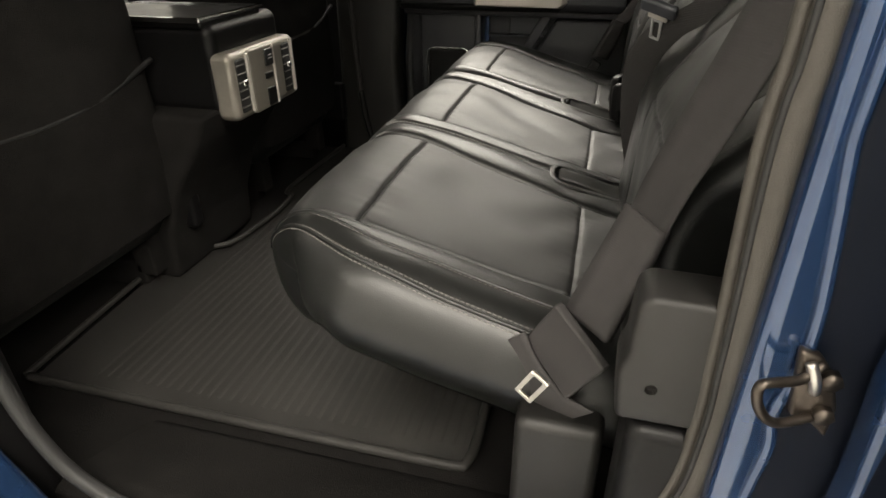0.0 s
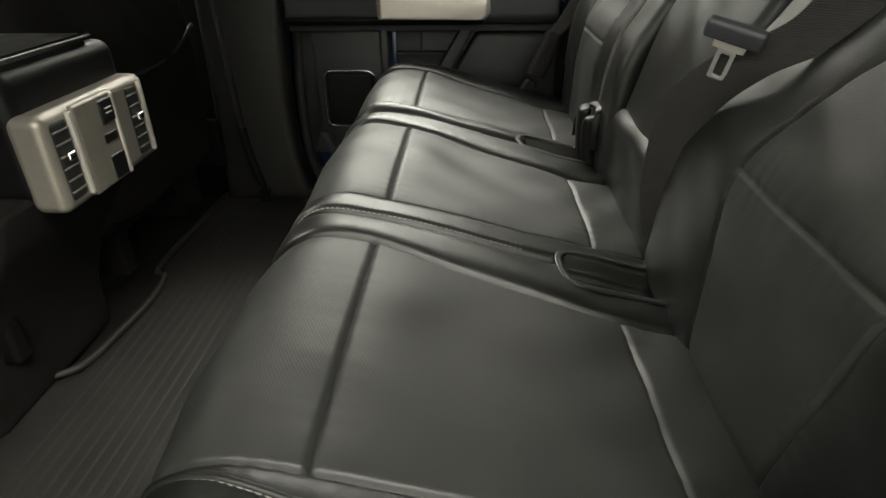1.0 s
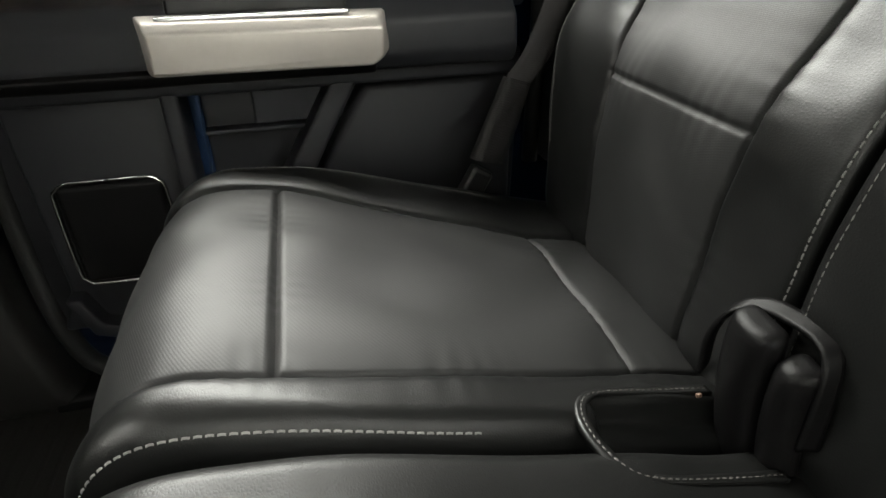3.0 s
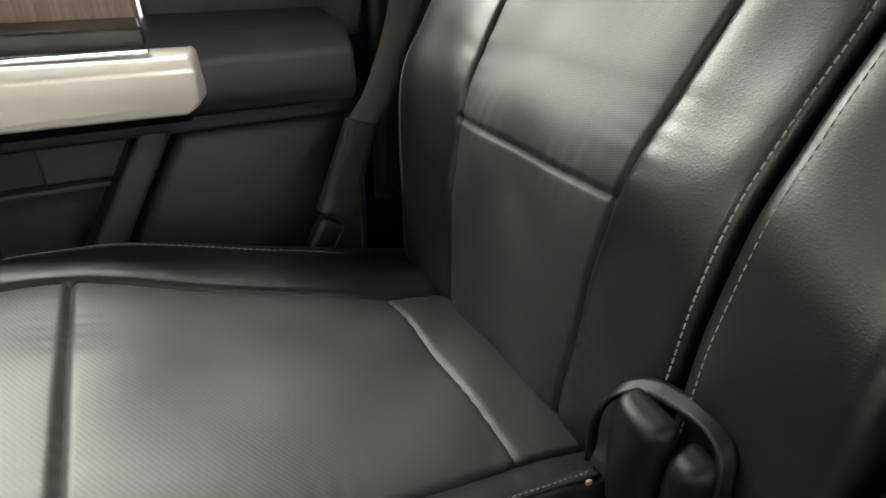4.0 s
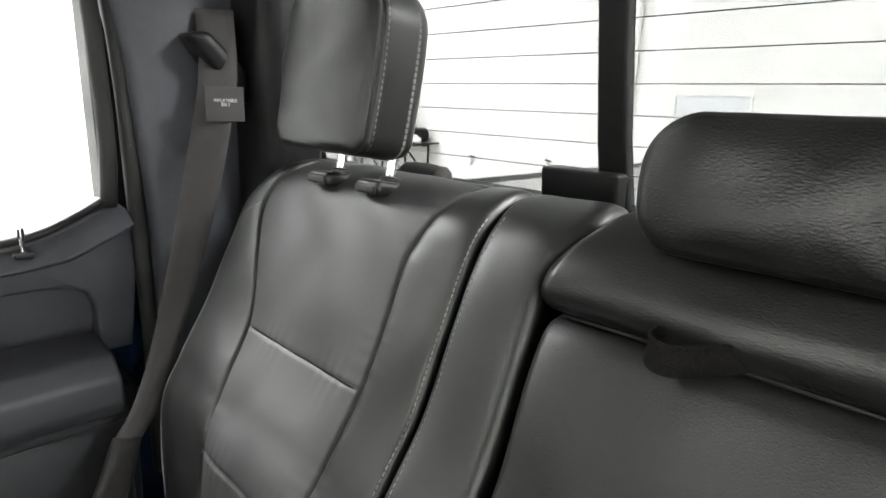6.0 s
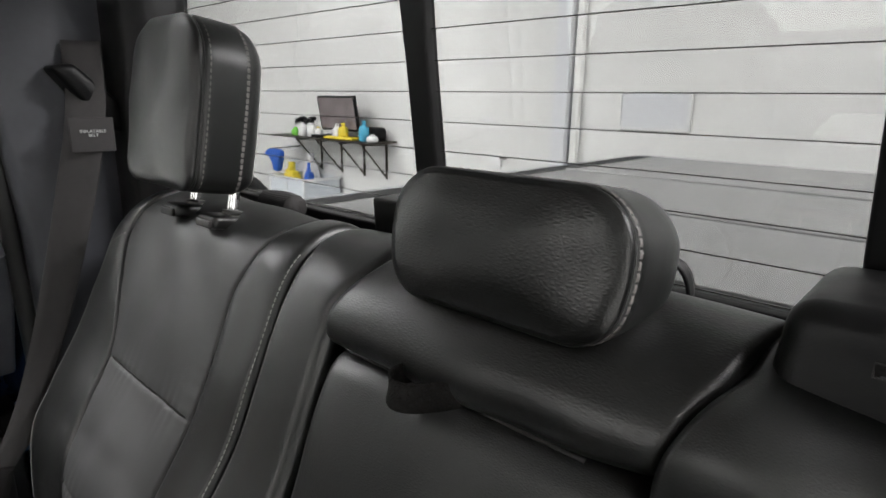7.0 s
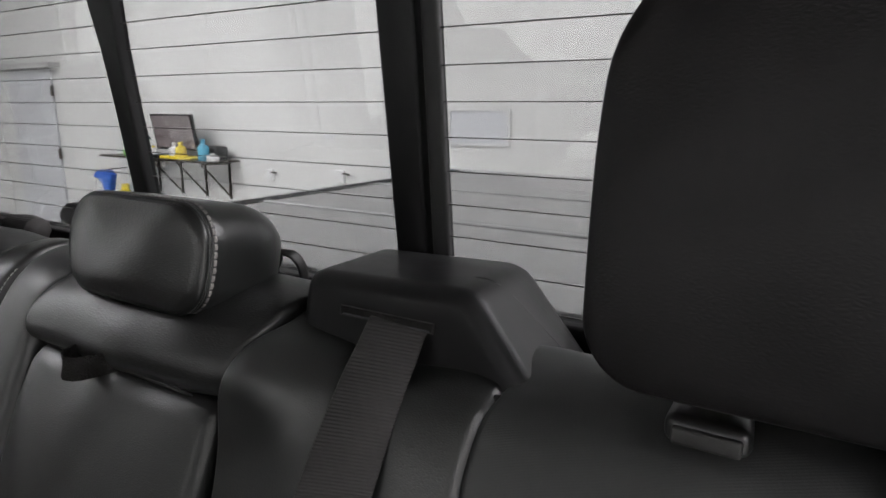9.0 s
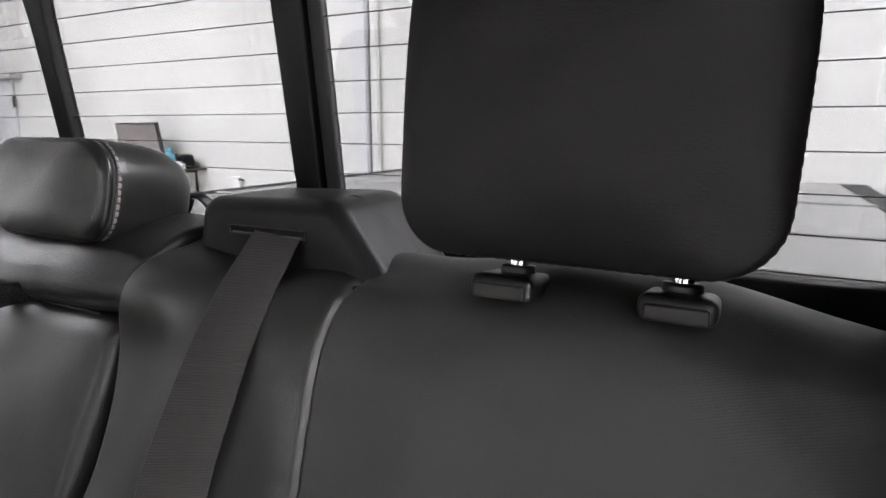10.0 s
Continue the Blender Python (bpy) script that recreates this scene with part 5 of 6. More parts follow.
box_part("lock_bezel", (-0.09, 0.737, 0.652), (-0.068, 0.759, 0.659), 0.003, BLACK_RUBBER, door)
pane = box_part("pane", (DX0, 0.772, 0.64), (0.04, 0.776, 1.2), 0.001, SIDE_GLASS, door, "lightly tinted side window", n=(1, 1, 1))
pane.visible_shadow = False
# ---- pillars ----
pil = thing("pillar_trim", "dark grey plastic pillar trim with rubber seal", "pillar trim", "pillar trims", "structure")
prism("panel", [(0.075, 0.28), (0.3, 0.28), (0.3, 1.2), (0.0, 1.2), (0.055, 0.9), (0.072, 0.7)], "y", 0.735, 0.8, DOOR_PLASTIC, pil, "charcoal rear pillar panel", 0.015)
tube("seal", [(0.062, 0.765, 0.28), (0.064, 0.763, 0.5), (0.06, 0.762, 0.7), (0.055, 0.758, 0.9), (0.03, 0.74, 1.15)], 0.012, BLACK_RUBBER, pil, "black rubber door seal")
prism("guide_cover", [(0.12, 0.935), (0.15, 0.94), (0.225, 0.868), (0.21, 0.842), (0.185, 0.85), (0.13, 0.92)], "y", 0.69, 0.74, PLASTIC, pil, "black belt guide cover", 0.012)
prism("corner_panel", [(0.2, 0.55), (0.3, 0.55), (0.3, 1.2), (0.2, 1.2)], "y", 0.64, 0.76, PLASTIC, pil, "black corner trim", 0.03)
bpil = thing("pillar_trim", "black plastic centre pillar trim flaring at the floor", "pillar trim", "pillar trims", "structure")
prism("panel", [(-0.86, -0.01), (-0.6, -0.01), (-0.635, 0.04), (-0.655, 0.12), (-0.66, 0.3), (-0.645, 0.5), (-0.66, 1.2), (-0.84, 1.2), (-0.85, 0.4)], "y", 0.7, 0.79, GREY_PLASTIC, bpil, bevel=0.02)
tube("seal", [(-0.57, 0.74, 0.02), (-0.61, 0.74, 0.06), (-0.628, 0.74, 0.15), (-0.63, 0.742, 0.3), (-0.62, 0.745, 0.5), (-0.635, 0.735, 1.15)], 0.014, BLACK_RUBBER, bpil)
box_part("sill", (-0.66, 0.7, -0.03), (0.05, 0.78, 0.02), 0.01, PLASTIC, bpil, "black far door sill")
anchor = thing("belt_anchor", "black ribbed belt anchor at the pillar foot", "belt anchor")
tube("sleeve", [(-0.78, 0.69, 0.2), (-0.77, 0.69, 0.12), (-0.75, 0.69, 0.03)], 0.01, PLASTIC, anchor)
box_part("bolt_cover", (-0.765, 0.68, -0.004), (-0.735, 0.705, 0.03), 0.005, PLASTIC, anchor)
tube("upper_belt", [(-0.8, 0.695, 0.6), (-0.79, 0.693, 0.4), (-0.782, 0.69, 0.2)], 0.008, WEBBING, anchor)

# ---- rear window ----
win = thing("window_1", "wide rear window with dark frame and heater lines", "window", kind="structure")


def wx(z):
    return 0.303 - 0.1 * (z - 0.8)


def slab(name, y0, y1, z0, z1, d0, d1, material, parent, label="", bevel=0.003):
    return prism(name, [(wx(z0) + d0, z0), (wx(z0) + d1, z0), (wx(z1) + d1, z1), (wx(z1) + d0, z1)], "y", y0, y1, material, parent, label, bevel)


slab("lower_frame", -0.76, 0.76, 0.68, 0.764, -0.004, 0.03, PLASTIC, win)
slab("upper_frame", -0.76, 0.76, 1.17, 1.28, -0.02, 0.03, PLASTIC, win)
slab("side_frame", 0.7, 0.78, 0.75, 1.2, -0.06, 0.03, PLASTIC, win)
slab("side_frame", -0.76, -0.68, 0.75, 1.2, -0.06, 0.03, PLASTIC, win)


def divider(name, edges, d0, d1, material, label=""):
    """A window post between two leaning edges, given as (z, from y, to y)."""
    v, f = [], []
    for z, ya, yb in edges:
        v += [(wx(z) + d0, ya, z), (wx(z) + d0, yb, z), (wx(z) + d1, yb, z), (wx(z) + d1, ya, z)]
    for i in range(len(edges) - 1):
        f += [(4 * i + k, 4 * i + (k + 1) % 4, 4 * i + 4 + (k + 1) % 4, 4 * i + 4 + k) for k in range(4)]
    f += [(3, 2, 1, 0), tuple(range(4 * len(edges) - 4, 4 * len(edges)))]
    ob = part(name, mesh_of(name, v, f, material, False), win, label)
    bm = bmesh.new()
    bm.from_mesh(ob.data)
    bmesh.ops.recalc_face_normals(bm, faces=bm.faces)
    long = [e for e in bm.edges if abs(e.verts[0].co.z - e.verts[1].co.z) > 0.01]
    bmesh.ops.bevel(bm, geom=long, offset=0.0035, segments=3, affect="EDGES", profile=0.5)
    bm.to_mesh(ob.data)
    bm.free()
    ob.data.polygons.foreach_set("use_smooth", [True] * len(ob.data.polygons))
    ob.data.set_sharp_from_angle(angle=radians(40))
    return ob


divider("divider", [(0.755, 0.148, 0.18), (0.83, 0.156, 0.186), (0.93, 0.16, 0.19), (0.99, 0.161, 0.194), (1.045, 0.158, 0.203), (1.1, 0.15, 0.215), (1.2, 0.13, 0.24)], -0.003, 0.014, PLASTIC, "black leaning window divider")
divider("divider", [(0.755, -0.222, -0.19), (0.8, -0.222, -0.19), (1.0, -0.22, -0.184), (1.2, -0.218, -0.18)], -0.003, 0.014, PLASTIC, "black window divider")
divider("divider_seal", [(0.755, -0.242, -0.2235), (0.8, -0.241, -0.2235), (1.0, -0.238, -0.2215), (1.2, -0.235, -0.2195)], 0.003, 0.014, BLACK_RUBBER)
slab("latch_block", 0.152, 0.238, 0.752, 0.798, -0.02, 0.012, PLASTIC, win, "black latch block", 0.004)
for y0, y1 in ((0.19, 0.71), (-0.2, 0.186), (-0.7, -0.204)):
    g = slab("pane", y0, y1, 0.755, 1.18, 0.008, 0.012, GLASS, win, "clear glass pane", 0)
    g.visible_shadow = False
    for k in range(15):
        zz = 0.767 + 0.0278 * k
        slab("heater_line", y0, y1, zz, zz + 0.0008, 0.006, 0.0075, BLACK_RUBBER, g, bevel=0)
shelf_trim = thing("rear_shelf", "black carpet strip behind the backrests", "trim", kind="structure")
box_part("strip", (0.24, -0.72, 0.7), (0.3, 0.72, 0.735), 0.01, CARPET, shelf_trim)
tether = thing("tether_strap", "black rolled tether strap on the window ledge", "strap", "tether straps")
tube("roll", [(0.275, 0.37, 0.768), (0.275, 0.4, 0.77), (0.275, 0.43, 0.768)], 0.017, WEBBING, tether)
tether2 = thing("tether_strap", "black tether loop behind the middle headrest", "strap", "tether straps")
strap("loop", [(0.262, -0.082, 0.798), (0.268, -0.094, 0.796), (0.273, -0.101, 0.784), (0.274, -0.102, 0.767), (0.271, -0.094, 0.752), (0.266, -0.083, 0.748)], [(1, 0, 0.2)] * 6, 0.011, 0.002, PLASTIC, tether2, n=30)

# ---- cargo bed ----
bed = thing("cargo_bed", "blue cargo bed rails and tailgate behind the cab", "truck bed", kind="structure")
RAILZ = 0.668
for sy in (-1, 1):
    box_part("side_rail", (0.42, min(sy * 0.86 - 0.05, sy * 1.0 - 0.05), 0.2), (2.32, max(sy * 0.86 - 0.05, sy * 1.0 - 0.05), RAILZ), 0.02, BLUE, bed)
    box_part("rail_cap", (0.42, min(sy * 0.83 - 0.05, sy * 0.9 - 0.05), RAILZ - 0.01), (2.27, max(sy * 0.83 - 0.05, sy * 0.9 - 0.05), RAILZ + 0.012), 0.005, BLACK_RUBBER, bed, "black rail cap")
box_part("tailgate", (2.275, -0.98, 0.2), (2.36, 0.88, RAILZ + 0.01), 0.02, BLUE, bed)
box_part("bed_floor", (0.4, -0.93, 0.1), (2.25, 0.83, 0.2), 0.01, BLACK_RUBBER, bed)
box_part("bed_front", (0.38, -0.93, 0.1), (0.42, 0.83, 0.63), 0.01, BLUE, bed)
cover = thing("tonneau_cover", "grey folding tonneau cover over the cargo bed", "bed cover")
for x0, x1 in ((0.46, 1.05), (1.1, 1.58), (1.63, 2.27)):
    box_part("panel", (x0, -0.88, RAILZ - 0.02), (x1, 0.78, RAILZ + 0.012), 0.008, TONNEAU, cover)
for x0 in (1.05, 1.58):
    box_part("hinge_rail", (x0 + 0.002, -0.88, RAILZ - 0.018), (x0 + 0.024, 0.78, RAILZ + 0.017), 0.005, ALU, cover, "bright hinge rail")
    box_part("hinge_seal", (x0 + 0.026, -0.88, RAILZ - 0.02), (x0 + 0.048, 0.78, RAILZ + 0.008), 0.004, BLACK_RUBBER, cover)
box_part("front_rail", (0.42, -0.88, RAILZ - 0.02), (0.455, 0.78, RAILZ + 0.016), 0.006, ALU, cover)

# ---- things on the garage wall ----
W = RX1
post = box_part("wall_pipe", (W - 0.1, 2.04, GZ), (W - 0.001, 2.155, RZ1), 0.006, PALE)
tagged(post, "pale grey boxed pipe on the garage wall", "pipe", kind="structure")
post = box_part("wall_pipe", (W - 0.06, 1.965, GZ), (W - 0.001, 2.025, RZ1), 0.02, WALL)
tagged(post, "thin white pipe beside the boxed pipe", "pipe", kind="structure")
vent = thing("wall_vent", "white framed vent on the garage wall", "vent")
ring("frame", (W - 0.012, 1.425, 0.845), 0.247, 0.132, 0.018, 0.024, WALL, vent, "", pose(0, 0, 0, 0, 0, 90))
box_part("panel", (W - 0.012, 1.19, 0.725), (W - 0.003, 1.66, 0.965), 0.002, PALE, vent, "pale vent panel")
shelf = thing("wall_shelf", "thin dark shelf on black steel brackets", "shelf")
SZ = 0.478
box_part("board", (W - 0.36, 3.93, SZ), (W - 0.002, 5.6, SZ + 0.02), 0.003, DARK_STEEL, shelf)
for yy in (4.07, 4.41, 4.78, 5.14):
    prism("bracket", [(W - 0.34, SZ), (W - 0.002, SZ), (W - 0.002, SZ - 0.36), (W - 0.022, SZ - 0.36), (W - 0.022, SZ - 0.03), (W - 0.32, SZ - 0.02)], "y", yy, yy + 0.014, DARK_STEEL, shelf, bevel=0.001)
    tube("brace", [(W - 0.33, yy, SZ - 0.01), (W - 0.17, yy, SZ - 0.18), (W - 0.012, yy, SZ - 0.35)], 0.009, DARK_STEEL, shelf, n=6)
mon = thing("monitor", "black framed monitor on the wall shelf", "monitor")
box_part("bezel", (W - 0.235, 4.26, 0.575), (W - 0.2, 4.855, 0.915), 0.008, PLASTIC, mon, turn=(0, -9, 0))
box_part("screen", (W - 0.2385, 4.278, 0.593), (W - 0.2345, 4.837, 0.897), 0.001, SCREEN, mon, "lit screen with brown picture", turn=(0, -9, 0))
box_part("stand", (W - 0.21, 4.5, SZ + 0.02), (W - 0.15, 4.6, 0.72), 0.008, PLASTIC, mon)
box_part("foot", (W - 0.27, 4.42, SZ + 0.021), (W - 0.1, 4.68, SZ + 0.034), 0.004, PLASTIC, mon)


def bottle(label, x, y, z, r, h, material, cap):
    t = thing("bottle", label, "bottle", "bottles on the shelf")
    prof = [(0.0, 0), (0.9, 0), (1.0, 0.03), (1.0, 0.6), (0.85, 0.7), (0.35, 0.78), (0.32, 0.86)]
    n = 16
    a = np.linspace(0, 2 * math.pi, n, endpoint=False)
    v = np.array([[(x + r * q * math.cos(w), y + r * q * math.sin(w), z + h * k) for w in a] for q, k in prof])
    f = [(i * n + j, i * n + (j + 1) % n, (i + 1) * n + (j + 1) % n, (i + 1) * n + j) for i in range(len(prof) - 1) for j in range(n)]
    part("body", mesh_of("body", v.reshape(-1, 3), f, material), t)
    tube("cap", [(x, y, z + 0.84 * h), (x, y, z + 0.92 * h), (x, y, z + h)], r * 0.42, cap, t, n=5, sides=12)
    return t


def jug(label, x, y, z, wide, deep, high, material, spout=0.0):
    """A square-shouldered jug with a handle hole and a cap."""
    t = thing("jug", label, "jug", "jugs in the crate")
    v, f = rounded_box((deep, wide, high * 0.8), min(deep, wide) * 0.25, (2, 4, 4))
    top = np.clip(v[:, 2] / (high * 0.4), 0, 1)
    v[:, 1] *= 1 - 0.45 * top**2
    v[:, 0] *= 1 - 0.3 * top**2
    part("body", mesh_of("body", v + np.array([x, y, z + high * 0.4]), f, material), t)
    tube("cap", [(x, y, z + high * 0.78), (x, y + spout * 0.5, z + high * 0.9), (x, y + spout, z + high)], wide * 0.16, material, t, n=6, sides=12)
    tube("grip", [(x, y + wide * 0.18, z + high * 0.86), (x, y + wide * 0.48, z + high * 0.74), (x, y + wide * 0.46, z + high * 0.5)], wide * 0.07, material, t, n=12, sides=8)
    return t


for label, yy, r, h, mtl, cap in (("white spray bottle with dark trigger", 5.1, 0.05, 0.17, WHITE_PLASTIC, PLASTIC), ("pale bottle with dark trigger", 4.93, 0.055, 0.17, WHITE_PLASTIC, PLASTIC),
                                  ("clear pale bottle on the wall shelf", 4.82, 0.04, 0.11, WHITE_PLASTIC, YELLOW), ("white bottle with yellow cap", 4.51, 0.05, 0.15, WHITE_PLASTIC, WHITE_PLASTIC),
                                  ("yellow bottle on the wall shelf", 4.415, 0.05, 0.16, YELLOW, YELLOW), ("cyan bottle on the wall shelf", 4.1, 0.05, 0.19, CYAN, CYAN), ("white tub near the shelf end", 3.98, 0.055, 0.07, WHITE_PLASTIC, WHITE_PLASTIC),
                                  ("green tub on the wall shelf", 5.23, 0.05, 0.09, GREEN, GREEN)):
    bottle(label, W - 0.27, yy, SZ + 0.02, r, h, mtl, cap)
for yy, zz in ((5.1, SZ + 0.19), (4.93, SZ + 0.19)):
    o = thing("spray_trigger", "dark plastic spray trigger on a bottle", "trigger", "spray triggers")
    prism("head", [(W - 0.34, zz), (W - 0.22, zz), (W - 0.24, zz + 0.035), (W - 0.3, zz + 0.03), (W - 0.35, zz - 0.03)], "y", yy - 0.018, yy + 0.018, PLASTIC, o, bevel=0.006)
cloth = thing("folded_cloth", "yellow folded cloth on the wall shelf", "cloth")
box_part("cloth", (W - 0.35, 4.2, SZ + 0.02), (W - 0.2, 4.64, SZ + 0.05), 0.014, YELLOW, cloth, n=(4, 10, 1))
keys = thing("tool_tray", "dark tray and tools on the wall shelf", "tools")
box_part("tray", (W - 0.34, 4.66, SZ + 0.02), (W - 0.12, 4.86, SZ + 0.05), 0.006, PLASTIC, keys)
keys = thing("tool_bag", "dark grey pouch on the shelf end", "bag")
box_part("pouch", (W - 0.2, 4.0, SZ + 0.02), (W - 0.06, 4.24, SZ + 0.15), 0.04, PLASTIC, keys, n=(4, 5, 4))
crate = thing("plastic_crate", "clear white plastic crate full of bottles", "crate")
CY0, CY1, CZ0, CZ1 = 4.78, 5.42, -0.26, 0.085
for lo, hi in (((W - 0.5, CY0, CZ0), (W - 0.488, CY1, CZ1)), ((W - 0.06, CY0, CZ0), (W - 0.048, CY1, CZ1)), ((W - 0.5, CY0, CZ0), (W - 0.048, CY0 + 0.012, CZ1)), ((W - 0.5, CY1 - 0.012, CZ0), (W - 0.048, CY1, CZ1)), ((W - 0.5, CY0, CZ0), (W - 0.048, CY1, CZ0 + 0.012))):
    box_part("side", lo, hi, 0.004, FROSTED, crate)
for zz in (CZ1 - 0.015, CZ0 + 0.14):
    ring("rim", (W - 0.274, (CY0 + CY1) / 2, zz), 0.24, (CY1 - CY0) / 2 + 0.014, 0.025, 0.03, WHITE_PLASTIC, crate, "white crate rim", pose(0, 0, 0, 90, 0, 0))
for yy in (CY0 + 0.004, (CY0 + CY1) / 2, CY1 - 0.004):
    box_part("rib", (W - 0.512, yy - 0.014, CZ0), (W - 0.499, yy + 0.014, CZ1), 0.004, WHITE_PLASTIC, crate)
stand = thing("crate_stand", "grey steel stand under the plastic crate", "stand")
box_part("top", (W - 0.52, CY0 - 0.05, CZ0 - 0.03), (W - 0.002, CY1 + 0.05, CZ0 - 0.002), 0.004, DARK_STEEL, stand)
for yy in (CY0, CY1 - 0.04):
    for xx in (W - 0.49, W - 0.06):
        box_part("leg", (xx, yy, GZ), (xx + 0.04, yy + 0.04, CZ0 - 0.026), 0.004, DARK_STEEL, stand)
jug("yellow jug standing in the crate", W - 0.32, 5.27, CZ0 + 0.012, 0.24, 0.14, 0.46, YELLOW)
jug("dark blue bottle standing in the crate", W - 0.28, 5.01, CZ0 + 0.012, 0.11, 0.1, 0.47, BLUE_CLOTH)
jug("white jug standing in the crate", W - 0.15, 5.16, CZ0 + 0.012, 0.22, 0.12, 0.56, WHITE_PLASTIC)
head = thing("spray_gun", "blue plastic spray gun hung over the crate edge", "spray gun")
prism("body", [(5.77, 0.25), (5.74, 0.3), (5.66, 0.335), (5.5, 0.335), (5.44, 0.3), (5.47, 0.22), (5.52, 0.09), (5.59, 0.09), (5.62, 0.18), (5.68, 0.24)], "x", W - 0.36, W - 0.28, BLUE_CLOTH, head, bevel=0.02)
tube("nozzle", [(W - 0.32, 5.55, 0.12), (W - 0.32, 5.56, -0.05), (W - 0.32, 5.5, -0.2)], 0.018, WHITE_PLASTIC, head, "clear hose under the gun")
hook = thing("wall_hook", "small dark hook holding the spray gun", "hook")
tube("arm", [(W - 0.002, 5.58, 0.35), (W - 0.15, 5.58, 0.345), (W - 0.32, 5.58, 0.34)], 0.006, DARK_STEEL, hook, n=10)
for yy, zz in ((3.54, 0.382), (2.715, 0.416)):
    o = thing("wall_outlet", "small white outlet box with a grey plug", "outlet", "wall outlets")
    box_part("box", (W - 0.03, yy - 0.05, zz - 0.05), (W - 0.001, yy + 0.05, zz + 0.05), 0.006, WHITE_PLASTIC, o)
    tube("lead", [(W - 0.02, yy - 0.04, zz + 0.02), (W - 0.06, yy - 0.07, zz + 0.03), (W - 0.03, yy - 0.11, zz + 0.02)], 0.008, DARK_STEEL, o)
o = thing("wall_outlet", "small white blank plate on the wall", "outlet", "wall outlets")
box_part("box", (W - 0.012, 2.78, 0.725), (W - 0.001, 2.87, 0.758), 0.003, PALE, o)

wdoor = thing("garage_door", "white flush door in the garage wall", "door", kind="structure")
box_part("leaf", (W - 0.03, 6.98, GZ), (W - 0.002, 7.95, 1.4), 0.004, PALE, wdoor)
box_part("header", (W - 0.14, 6.78, 1.41), (W - 0.001, 8.1, 1.47), 0.006, CONCRETE, wdoor, "grey door header")
for zz in (0.43, 1.16):
    tube("hinge", [(W - 0.04, 6.955, zz - 0.06), (W - 0.04, 6.955, zz), (W - 0.04, 6.955, zz + 0.06)], 0.016, DARK_STEEL, wdoor, n=4)
cart = thing("tool_bag", "black tool bag leaning by the wall", "bag")
prism("bag", [(5.53, -0.46), (6.22, -0.46), (6.26, -0.14), (6.1, -0.03), (6.0, -0.045), (5.72, -0.17), (5.53, -0.2)], "x", W - 0.5, W - 0.3, PLASTIC, cart, bevel=0.03)
for yy in (5.6, 6.12):
    box_part("leg", (W - 0.42, yy, GZ), (W - 0.36, yy + 0.05, -0.44), 0.005, DARK_STEEL, cart)

# ---- near door opening ----
jamb = thing("door_jamb", "metallic blue door opening with beige grey seal", "door frame", kind="structure")
JY = -0.7
SEAL = [(0.055, 1.15), (0.053, 0.8), (0.0515, 0.62), (0.05, 0.593), (0.049, 0.564), (0.05, 0.531), (0.0515, 0.497), (0.0535, 0.457), (0.055, 0.412), (0.0565, 0.362), (0.052, 0.29), (0.03, 0.2), (0.0, 0.12)]
tube("seal", [(px, JY, pz) for px, pz in SEAL], 0.0105, RUBBER, jamb, "beige grey rubber door seal", n=120, sides=16)
tube("seal_bead", [(px - 0.0085, JY - 0.0065, pz) for px, pz in SEAL[1:-1]], 0.0022, BLACK_RUBBER, jamb, "dark line along the seal", n=90, sides=8)
tube("seal_lip", [(px - 0.0125, JY + 0.002, pz) for px, pz in SEAL[1:-1]], 0.0042, RUBBER, jamb, "thin seal lip", n=90, sides=10)
tube("seal_foot", [(px + 0.0115, JY + 0.002, pz) for px, pz in SEAL[1:-1]], 0.003, BLACK_RUBBER, jamb, "dark gap beside the seal", n=90, sides=8)
tube("lower_seal", [(0.0, JY, 0.12), (-0.08, JY, 0.065), (-0.3, JY, 0.055), (-0.48, JY, 0.06), (-0.56, JY, 0.085), (-0.61, JY, 0.14), (-0.635, JY, 0.25), (-0.64, JY, 0.5), (-0.65, JY + 0.02, 1.15)], 0.009, BLACK_RUBBER, jamb, "black lower door seal", n=90, sides=10)
prism("rear_jamb", [(0.058, -0.05), (0.077, -0.05), (0.08, 0.3), (0.0815, 0.36), (0.076, 0.4), (0.083, 0.43), (0.083, 0.47), (0.076, 0.53), (0.07, 0.57), (0.069, 0.61), (0.072, 0.8), (0.056, 0.8), (0.056, 0.6), (0.057, 0.5)], "y", -0.724, -0.69, BLUE, jamb, "blue painted jamb", 0.006)
tube("jamb_lip", [(0.075, -0.722, 0.8), (0.0705, -0.722, 0.6), (0.0715, -0.722, 0.565), (0.077, -0.722, 0.526), (0.084, -0.722, 0.469), (0.084, -0.722, 0.43), (0.079, -0.722, 0.395), (0.083, -0.722, 0.366), (0.08, -0.722, 0.312), (0.078, -0.722, 0.2)], 0.0042, BLUE, jamb, "rolled edge of the jamb", n=90, sides=10)
prism("lower_flange", [(0.126, -0.05), (0.16, -0.05), (0.152, 0.36), (0.14, 0.44), (0.134, 0.5), (0.124, 0.5), (0.12, 0.44), (0.125, 0.36)], "y", -0.748, -0.72, BLUE, jamb, bevel=0.007)
# shut line and quarter panel: blue paint coloured as it looks in shade
box_part("jamb_step", (0.06, -0.714, -0.1), (0.2, -0.692, 1.2), 0.004, SHADED_BLUE, jamb, "blue shut line with shade in its colour")
box_part("quarter_panel", (0.13, -0.86, -0.1), (0.36, -0.712, 1.2), 0.02, SHADED_BLUE, jamb, "blue quarter panel with shade in its colour")
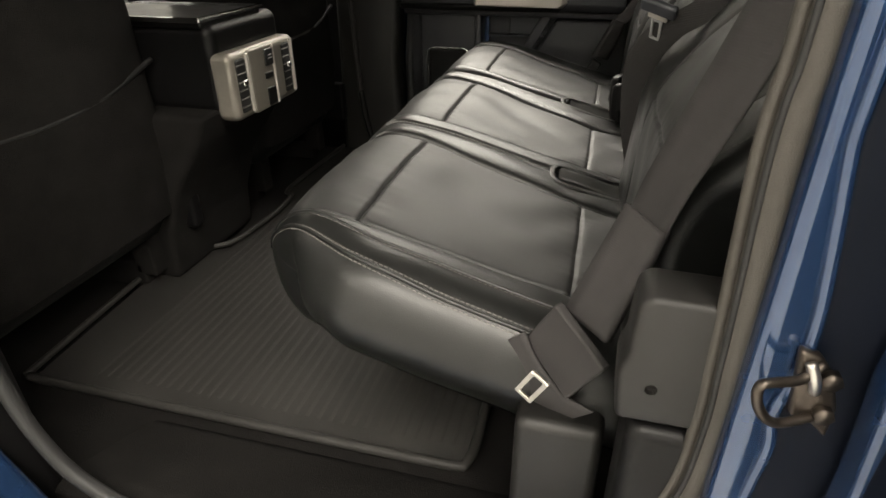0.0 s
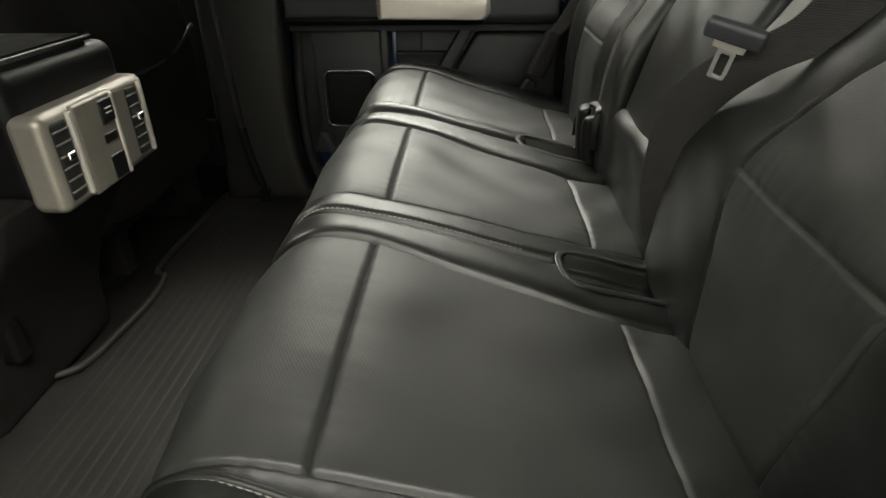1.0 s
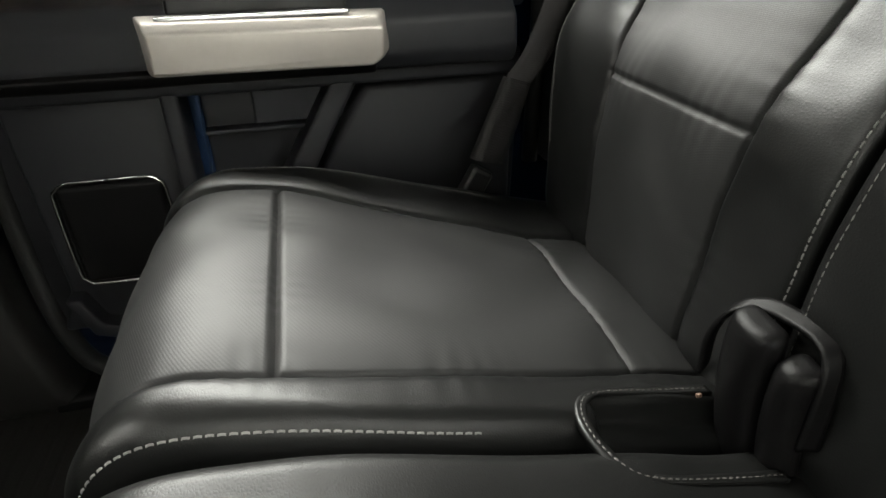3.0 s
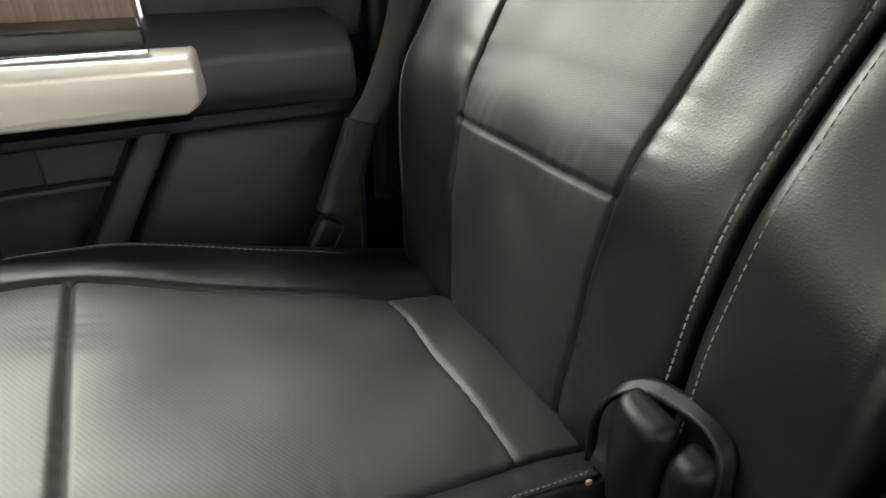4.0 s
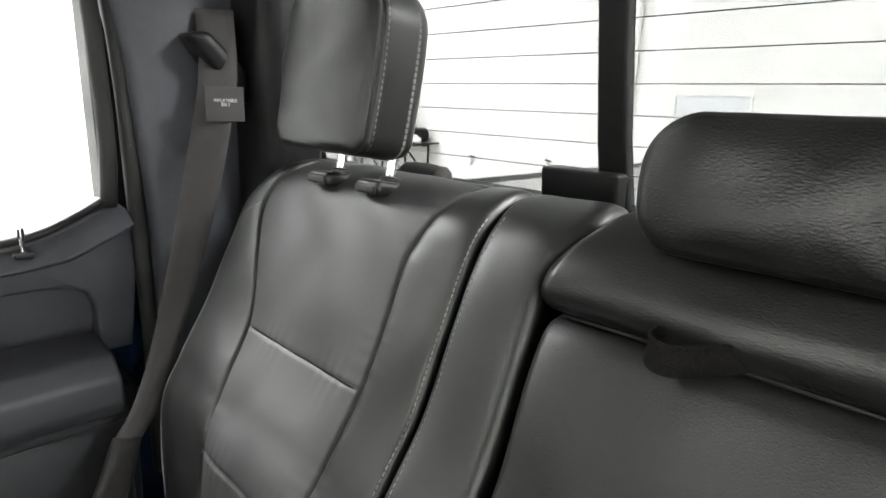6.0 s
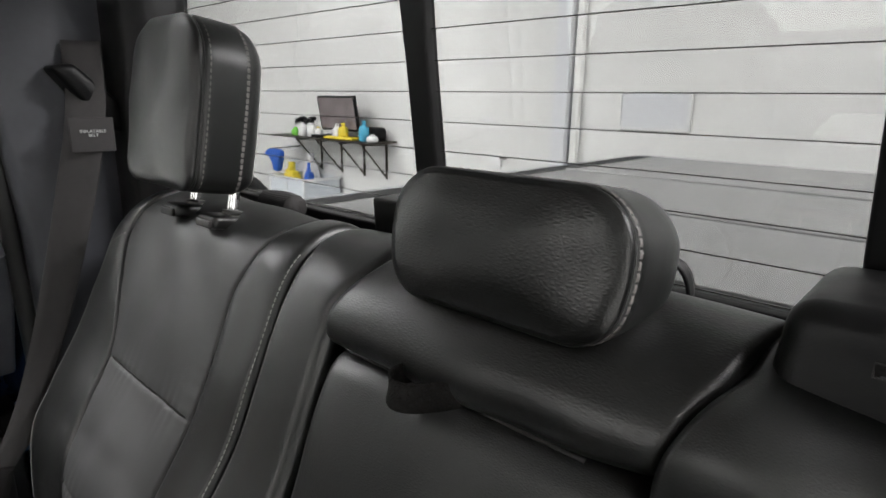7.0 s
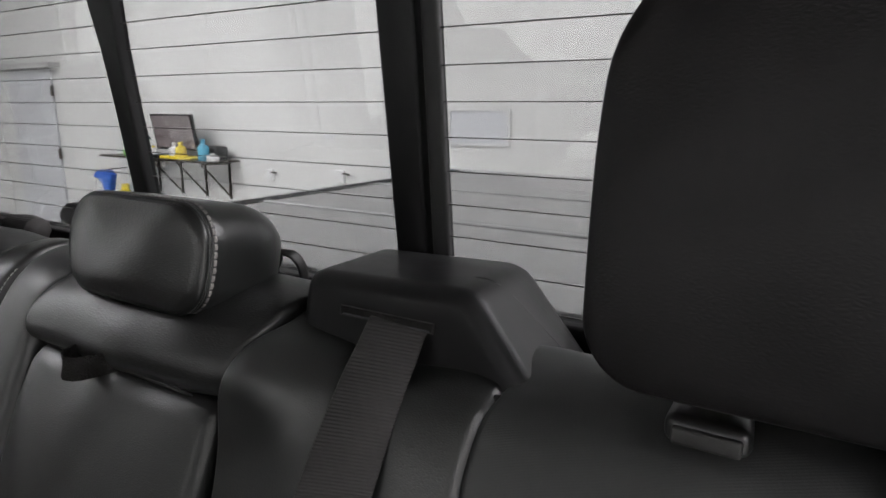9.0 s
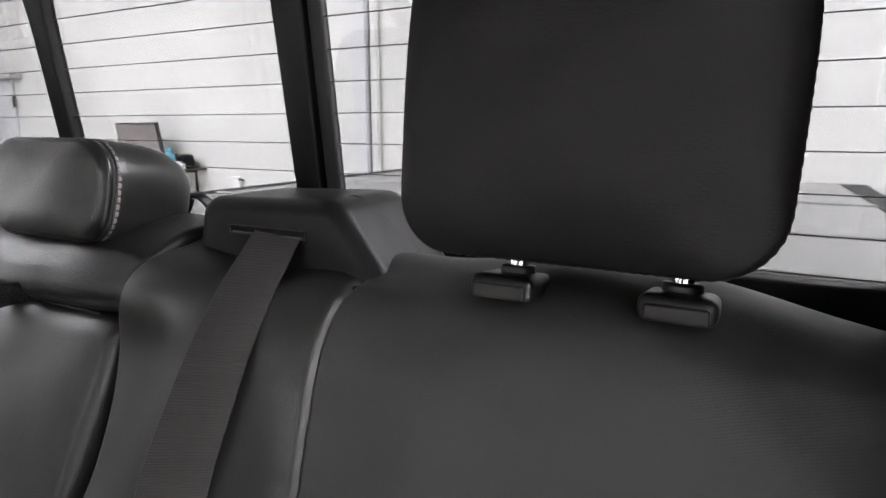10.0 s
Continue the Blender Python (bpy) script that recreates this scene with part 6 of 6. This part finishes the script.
box_part("inner_pillar", (0.05, -0.74, 0.8), (0.3, -0.7, 1.2), 0.015, PLASTIC, jamb, "black inner pillar trim")
box_part("sill_panel", (-0.75, -0.82, -0.12), (0.3, -0.715, 0.03), 0.02, BLUE, jamb, "blue sill")
prism("scuff_plate", [(-0.69, -0.02), (-0.69, 0.045), (-0.66, 0.05), (-0.52, -0.002), (-0.5, -0.02)], "x", -0.66, 0.02, CARPET, jamb, "black carpeted sill trim", 0.006)
box_part("front_jamb", (-0.86, -0.8, -0.1), (-0.655, -0.66, 1.2), 0.03, PLASTIC, jamb, "black centre pillar")
prism("front_corner", [(-0.76, -0.1), (-0.45, -0.1), (-0.5, 0.03), (-0.6, 0.08), (-0.66, 0.2), (-0.76, 0.3)], "y", -0.8, -0.72, BLUE, jamb, "blue lower corner", 0.015)
striker = thing("door_striker", "greasy steel door striker loop on the jamb", "door striker")
prism("plate", [(0.078, 0.452), (0.09, 0.449), (0.1, 0.436), (0.108, 0.412), (0.108, 0.388), (0.098, 0.398), (0.084, 0.402)], "y", -0.731, -0.722, DARK_STEEL, striker, "greasy striker plate", 0.003)
tube("loop", [(0.092, -0.73, 0.444), (0.08, -0.737, 0.436), (0.066, -0.744, 0.437), (0.057, -0.748, 0.436), (0.058, -0.748, 0.424), (0.066, -0.746, 0.411), (0.077, -0.74, 0.404), (0.098, -0.73, 0.405)], 0.0032, DARK_STEEL, striker, n=60)
tube("latch_bar", [(0.084, -0.733, 0.446), (0.088, -0.736, 0.436), (0.091, -0.733, 0.426)], 0.0035, STEEL, striker, "bright worn latch bar", n=14)
for bx, bz in ((0.097, 0.436), (0.1, 0.41)):
    tube("bolt", [(bx, -0.73, bz), (bx, -0.735, bz), (bx, -0.737, bz)], 0.006, DARK_STEEL, striker, n=4, sides=6)
side = thing("side_trim", "dark grey plastic quarter trim beside the seat", "trim panel", kind="structure")
prism("panel", [(-0.012, 0.345), (0.06, 0.345), (0.06, 0.452), (-0.002, 0.454), (-0.009, 0.446), (-0.01, 0.418), (-0.01, 0.404), (-0.015, 0.39)], "y", -0.7, -0.655, GREY_PLASTIC, side, bevel=0.007)
tube("screw_hole", [(0.009, -0.699, 0.378), (0.009, -0.6998, 0.378), (0.009, -0.7004, 0.378)], 0.0045, CARPET, side, n=4)
box_part("lower_trim", (-0.002, -0.7, 0.0), (0.06, -0.64, 0.338), 0.012, PLASTIC, side)
